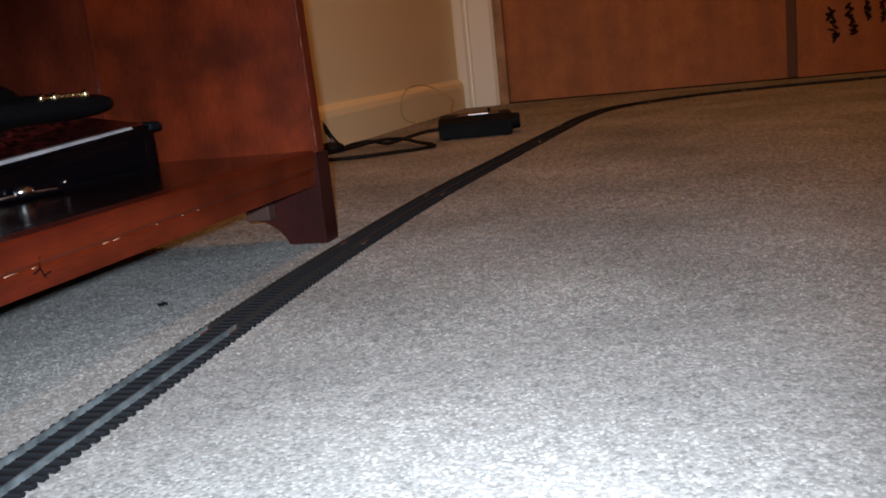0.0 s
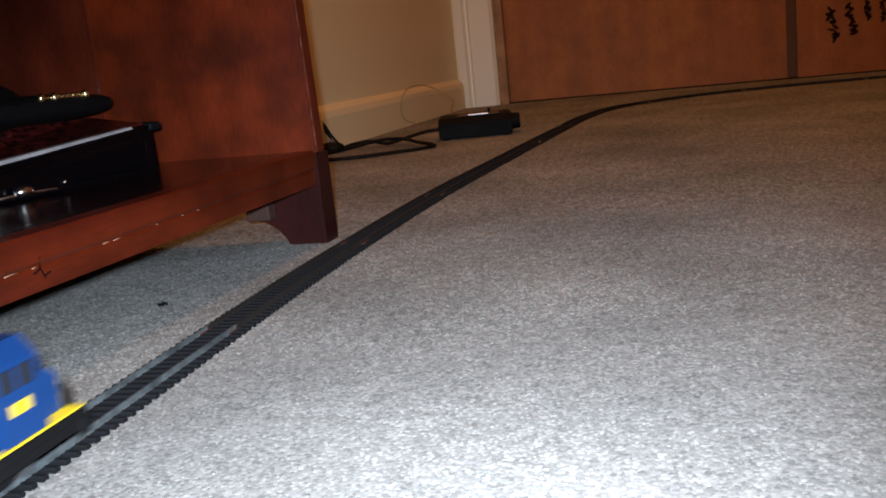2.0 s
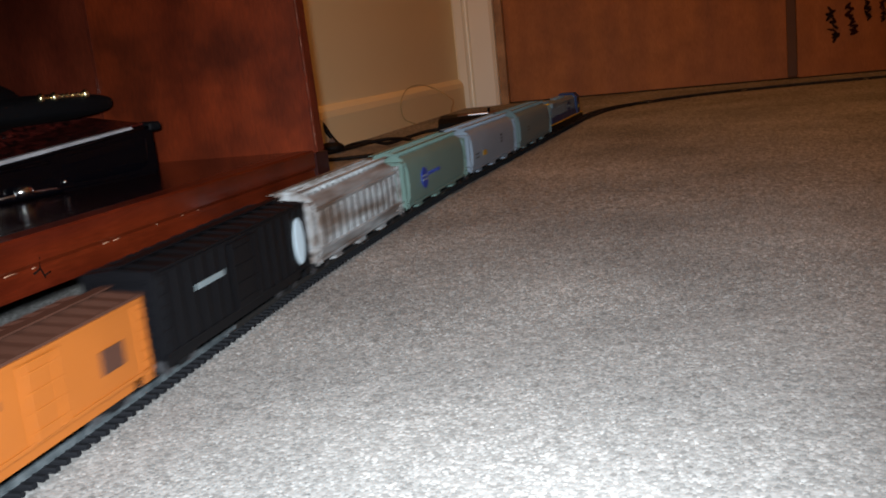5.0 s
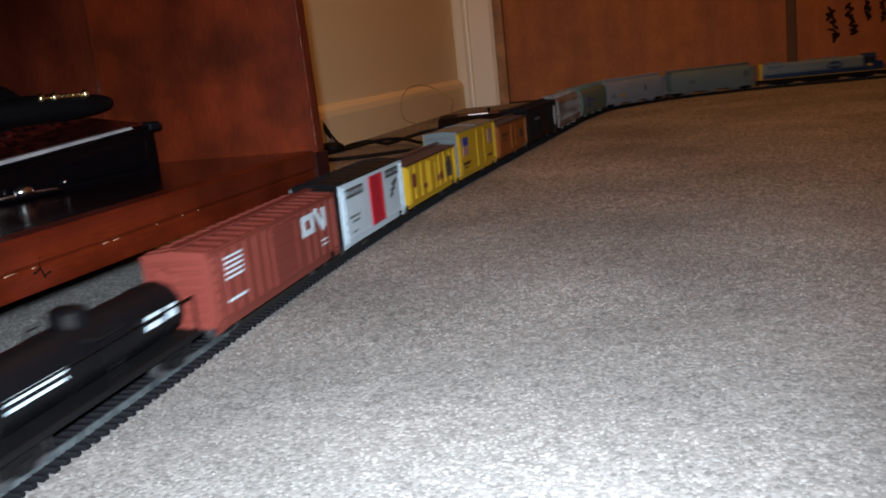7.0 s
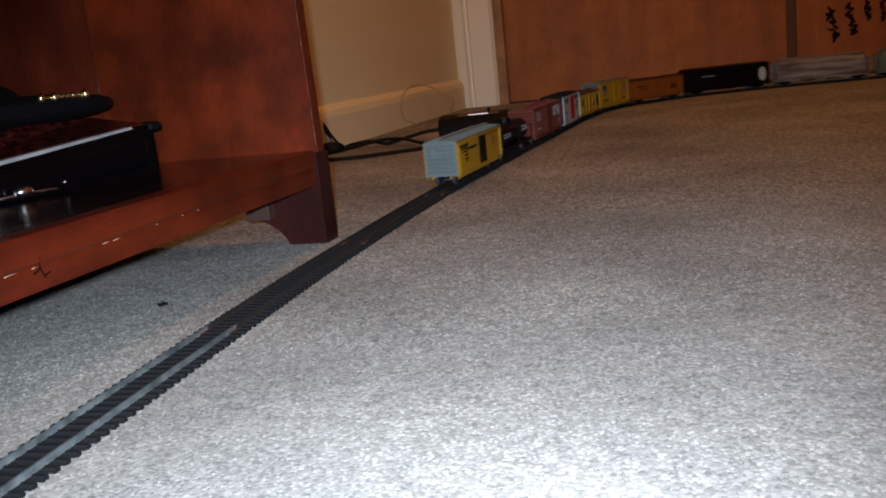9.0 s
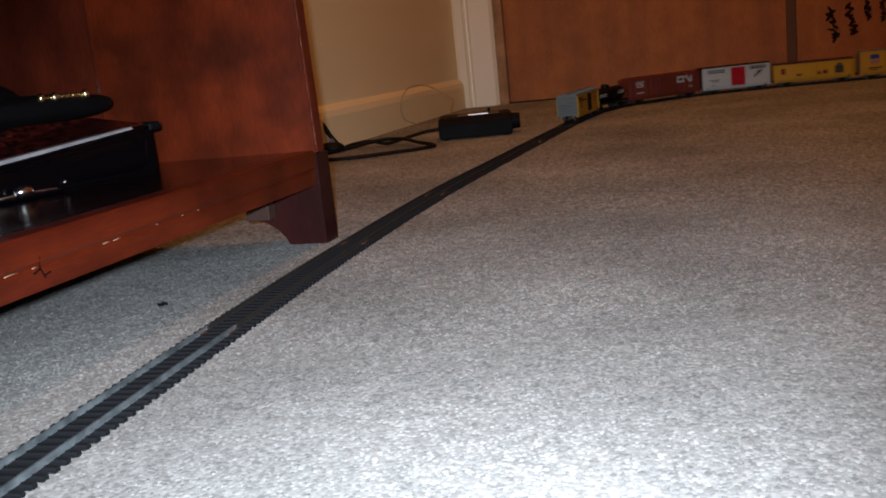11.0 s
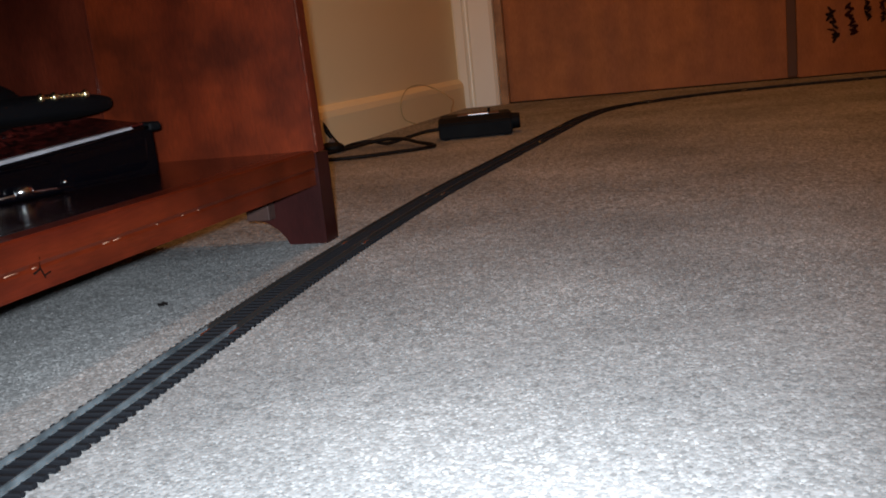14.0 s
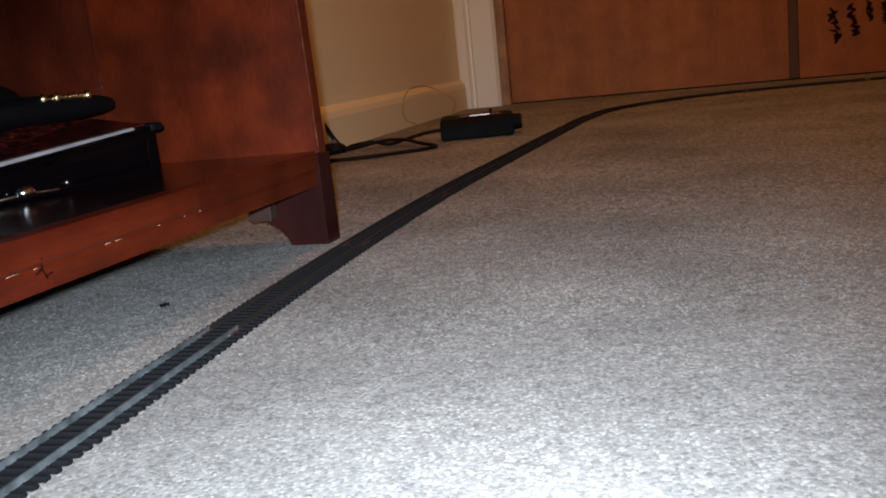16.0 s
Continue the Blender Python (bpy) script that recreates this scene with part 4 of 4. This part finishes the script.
marks(c, 0.0196, P["grey_ink"], [(0.030, z, 0.007, 0.0024) for z in (0.031, 0.035, 0.039)] + [(-0.075, 0.029, 0.014, 0.0014), (-0.075, 0.025, 0.012, 0.0014)])
c = couple(covered_hopper("mint green model covered hopper car with blue round emblem", 0.206, P["mint"]), 0.218)
disc(c, 0.0196, P["blue"], -0.048, 0.0315, 0.0095, "blue round emblem")
marks(c, 0.0203, P["ice"], [(-0.048, 0.0335, 0.013, 0.0014), (-0.048, 0.0300, 0.015, 0.0014)])
marks(c, 0.0196, P["blue"], [(-0.0335 + 0.0066 * k, 0.0335, 0.0046, 0.0030) for k in range(6)])
couple(covered_hopper("weathered grey and rust model covered hopper car", 0.193, WEATHERED, bulge=0.0005, ribs=True), 0.205)
c = couple(boxcar("black model boxcar with white crescent emblem", 0.185, 0.036, 0.0135, 0.0555, P["black"], P["black"], P["black"], P["black"], (0, 0.034), ribs=15), 0.197)
disc(c, 0.0190, P["white"], 0.077, 0.034, 0.0145, "white half-round emblem", 0.55)
marks(c, 0.0190, P["silver"], [(-0.042, 0.040, 0.030, 0.003)])
c = couple(boxcar("orange-brown model boxcar with dark roof", 0.146, 0.035, 0.0135, 0.0490, P["orange"], P["brown"], P["orange"], P["orange"], (0, 0.022), ribs=0), 0.158)
marks(c, 0.0177, P["brown"], [(-0.040, 0.036, 0.030, 0.003), (-0.040, 0.030, 0.022, 0.002), (0.045, 0.030, 0.016, 0.010), (0.0, 0.026, 0.018, 0.0012)])
c = couple(boxcar("tall yellow model boxcar with silver roof and ends", 0.148, 0.036, 0.0125, 0.0585, P["yellow"], P["silver"], P["silver"], P["yellow"], (0.010, 0.030), roof_ribs=1), 0.16)
marks(c, 0.0182, P["blue"], [(-0.046, 0.0470, 0.018, 0.0085)], "blue top of a shield emblem")
marks(c, 0.0182, P["tan"], [(-0.046, 0.0375, 0.018, 0.0100), (0.051, 0.043, 0.017, 0.016)], "reddish striped panel")
marks(c, 0.0182, P["brown"], [(-0.045, 0.024, 0.026, 0.0028), (0.045, 0.022, 0.020, 0.0022), (-0.048, 0.020, 0.014, 0.0015)])
c = couple(boxcar("yellow model refrigerator car with brown roof", 0.160, 0.036, 0.0130, 0.0475, P["yellow"], P["brown"], P["yellow"], P["yellow"], (-0.004, 0.020), ribs=9), 0.172)
marks(c, 0.0192, P["oxide"], [(-0.062, 0.033, 0.009, 0.012), (0.022, 0.0255, 0.010, 0.007), (0.010, 0.0245, 0.007, 0.006), (-0.030, 0.024, 0.010, 0.004)])
marks(c, 0.0192, P["grey_ink"], [(0.050, 0.0285, 0.017, 0.0150), (0.050, 0.0385, 0.010, 0.004)])
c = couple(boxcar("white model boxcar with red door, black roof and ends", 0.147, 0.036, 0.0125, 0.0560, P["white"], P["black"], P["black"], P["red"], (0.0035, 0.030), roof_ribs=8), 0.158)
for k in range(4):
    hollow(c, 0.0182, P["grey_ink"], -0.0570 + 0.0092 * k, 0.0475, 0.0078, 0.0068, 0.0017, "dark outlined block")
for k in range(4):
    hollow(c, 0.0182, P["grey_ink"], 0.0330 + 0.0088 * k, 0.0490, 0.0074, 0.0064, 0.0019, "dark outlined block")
slant(c, 0.0182, P["grey_ink"], 0.0460, 0.0360, 0.0220, 0.0020, -38, "dark slanted emblem stroke")
slant(c, 0.0182, P["grey_ink"], 0.0500, 0.0405, 0.0130, 0.0018, -8)
marks(c, 0.0182, P["silver"], [(-0.048, 0.030, 0.022, 0.0016), (-0.046, 0.0265, 0.016, 0.0016), (-0.050, 0.019, 0.010, 0.0012), (0.045, 0.035, 0.016, 0.0014), (0.050, 0.039, 0.010, 0.0014),
                               (0.043, 0.031, 0.008, 0.0014)])
c = couple(boxcar("red-brown model boxcar with white lettering", 0.188, 0.036, 0.0130, 0.0525, P["oxide"], P["oxide"], P["oxide"], P["oxide"], (0.004, 0.044), ribs=15, roof_ribs=14), 0.2)
hollow(c, 0.0192, P["white"], 0.0400, 0.0410, 0.0190, 0.0130, 0.0036, "white rounded emblem stroke")
marks(c, 0.0192, P["white"], [(0.0690, 0.0410, 0.0034, 0.0130), (0.066, 0.0265, 0.009, 0.0010), (0.066, 0.0235, 0.009, 0.0010)], "white emblem stroke")
slant(c, 0.0194, P["white"], 0.0595, 0.0410, 0.0190, 0.0042, 46, "white emblem stroke")
marks(c, 0.0192, P["white"], [(-0.068, z, 0.020, 0.0011) for z in (0.0465, 0.0438, 0.0411, 0.0384, 0.0357)] + [(-0.068, 0.024, 0.020, 0.0014)])
c = couple(tank_car("black model tank car with dome and walkway", 0.158, P["black"]), 0.17)
marks(c, 0.0144, P["white"], [(-0.045, 0.0345, 0.034, 0.0022), (-0.045, 0.0310, 0.034, 0.0012), (0.040, 0.0360, 0.014, 0.0024), (0.040, 0.0320, 0.014, 0.0024), (0.056, 0.0340, 0.008, 0.0060)])
c = couple(boxcar("yellow model boxcar with black door and silver roof and ends", 0.177, 0.0355, 0.0140, 0.0500, P["gold"], P["silver"], P["silver"], P["black"], (0.006, 0.0245), roof_ribs=14), 0.186)
marks(c, 0.0180, P["black"], [(-0.064, 0.0432, 0.026, 0.0022), (-0.062, 0.0402, 0.022, 0.0022), (-0.050, 0.0432, 0.006, 0.0030),
                              (-0.033, 0.0385, 0.034, 0.0026), (-0.060, 0.0368, 0.014, 0.0018), (-0.056, 0.0330, 0.010, 0.0020), (-0.058, 0.0290, 0.008, 0.0018)])
marks(c, 0.0180, P["orange"], [(-0.055, 0.0280, 0.014, 0.0045), (0.050, 0.0460, 0.055, 0.0024)])
marks(c, 0.0180, P["orange"], [(0.052, 0.0385, 0.018, 0.0020), (0.050, 0.0352, 0.010, 0.0020), (0.060, 0.0352, 0.005, 0.0020), (0.052, 0.0318, 0.016, 0.0020)])

# ================= carpet pile =================
def pile(name, x0, x1, y0, y1, step, tall, seed):
    """Short cut tufts, each a shallow four-sided tip."""
    rng = np.random.default_rng(seed)
    gx, gy = np.meshgrid(np.arange(x0, x1, step), np.arange(y0, y1, step))
    x, y = gx.ravel(), gy.ravel()
    # only what the lens can see, and not under the ties
    keep = (x > -0.50 * y - 0.06) & (x < 0.54 * y + 0.06)
    keep &= rng.random(len(x)) < 0.93
    cx = np.interp(y, LINE[:, 1][:400], LINE[:, 0][:400])
    keep &= (np.abs(x - cx) > 0.0155) | (y > 1.7)
    keep &= -0.3007 * -x + 0.9537 * y < B_CLOSET - 0.005
    x, y = x[keep], y[keep]
    n = len(x)
    x = x + rng.normal(0, step * 0.33, n)
    y = y + rng.normal(0, step * 0.33, n)
    r = step * rng.uniform(0.65, 1.1, n)
    h = tall * rng.uniform(0.35, 1.0, n)
    lx, ly = rng.uniform(-0.6, 0.6, n) * step, rng.uniform(-0.6, 0.6, n) * step
    a = rng.uniform(0, 6.28, n)
    v = np.zeros((n, 5, 3))
    for k in range(4):
        t = a + k * 1.5708
        v[:, k] = np.stack([x + r * np.cos(t), y + r * np.sin(t), np.full(n, -0.00004)], -1)
    v[:, 4] = np.stack([x + lx * 0.4, y + ly * 0.4, h], -1)
    base = (np.arange(n) * 5)[:, None]
    tri = np.array([[0, 1, 4], [1, 2, 4], [2, 3, 4], [3, 0, 4]])
    f = (base[:, :, None] + tri[None]).reshape(-1, 3)
    me = bpy.data.meshes.new(name)
    me.vertices.add(n * 5)
    me.vertices.foreach_set("co", v.reshape(-1))
    m = len(f)
    me.loops.add(m * 3)
    me.loops.foreach_set("vertex_index", f.reshape(-1).astype(np.int32))
    me.polygons.add(m)
    me.polygons.foreach_set("loop_start", np.arange(0, m * 3, 3, dtype=np.int32))
    me.polygons.foreach_set("use_smooth", np.ones(m, dtype=bool))
    me.update(calc_edges=True)
    me.materials.append(TUFT)
    ob = new(name, me)
    return tagged(ob, "short grey carpet tufts", "carpet", kind="stuff")


def tuft_material():
    m = mat("carpet_tufts", (0.285, 0.281, 0.275), 0.95, second=(0.140, 0.140, 0.140), scale=5.5, amount=0.22, fine=0.45, bump_scale=110, spec=0.08)
    nt = m.node_tree
    b = nt.nodes["Principled BSDF"]
    src = b.inputs["Base Color"].links[0].from_socket
    geo = nt.nodes.new("ShaderNodeNewGeometry")
    mr = nt.nodes.new("ShaderNodeMapRange")
    mr.inputs["To Min"].default_value, mr.inputs["To Max"].default_value = 0.66, 1.34
    nt.links.new(geo.outputs["Random Per Island"], mr.inputs["Value"])
    mul = nt.nodes.new("ShaderNodeMix")
    mul.data_type, mul.blend_type = "RGBA", "MULTIPLY"
    mul.inputs["Factor"].default_value = 1.0
    nt.links.new(src, mul.inputs["A"])
    nt.links.new(mr.outputs[0], mul.inputs["B"])
    nt.links.new(mul.outputs["Result"], b.inputs["Base Color"])
    return m


TUFT = tuft_material()
pile("carpet_pile", -0.35, 0.35, 0.21, 0.45, 0.0016, 0.00050, 1)
pile("carpet_pile", -0.5, 0.55, 0.45, 0.75, 0.0017, 0.00070, 4)
pile("carpet_pile", -0.8, 0.95, 0.75, 1.75, 0.0028, 0.0009, 2)
pile("carpet_pile", -0.9, 1.4, 1.75, 2.46, 0.0050, 0.0009, 3)

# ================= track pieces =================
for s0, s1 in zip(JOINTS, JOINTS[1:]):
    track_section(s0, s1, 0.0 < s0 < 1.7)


# ================= what moves =================
def tail_at(t):
    """Run of the train's tail: a little faster at first, steady, then slower."""
    v0, v1, ta, tb, s_a = 0.450, 0.340, 8.5, 9.4, 0.790
    if t <= ta:
        return s_a + v0 * (t - ta) - 0.014 * max(0.0, 3.6 - t)
    if t <= tb:
        u = t - ta
        return s_a + v0 * u + 0.5 * (v1 - v0) / (tb - ta) * u * u
    return s_a + 0.5 * (v0 + v1) * (tb - ta) + v1 * (t - tb)


def motions():
    total = sum(entry[3] for entry in TRAIN)
    times = [k * 0.2 for k in range(81)]
    behind = 0.0
    for car, bogies, arm, coupled in TRAIN:
        rows, turns = [], ([], [])
        for t in times:
            mid = tail_at(t) + total - behind - coupled / 2
            front, fd = on_track(mid + arm)
            rear, rd = on_track(mid - arm)
            c = (front + rear) / 2
            d = front - rear
            head = math.degrees(math.atan2(d[1], d[0]))
            rows.append((t, pose(c[0], c[1], 0, 0, 0, head)))
            for k, (dd, x) in enumerate(((rd, -arm), (fd, arm))):
                swing = math.degrees(math.atan2(dd[1], dd[0])) - head
                turns[k].append((t, pose(bogies[k].location.x, 0, 0, 0, 0, swing)))
        walk(car, rows)
        for k in (0, 1):
            walk(bogies[k], turns[k])
        behind += coupled


motions()
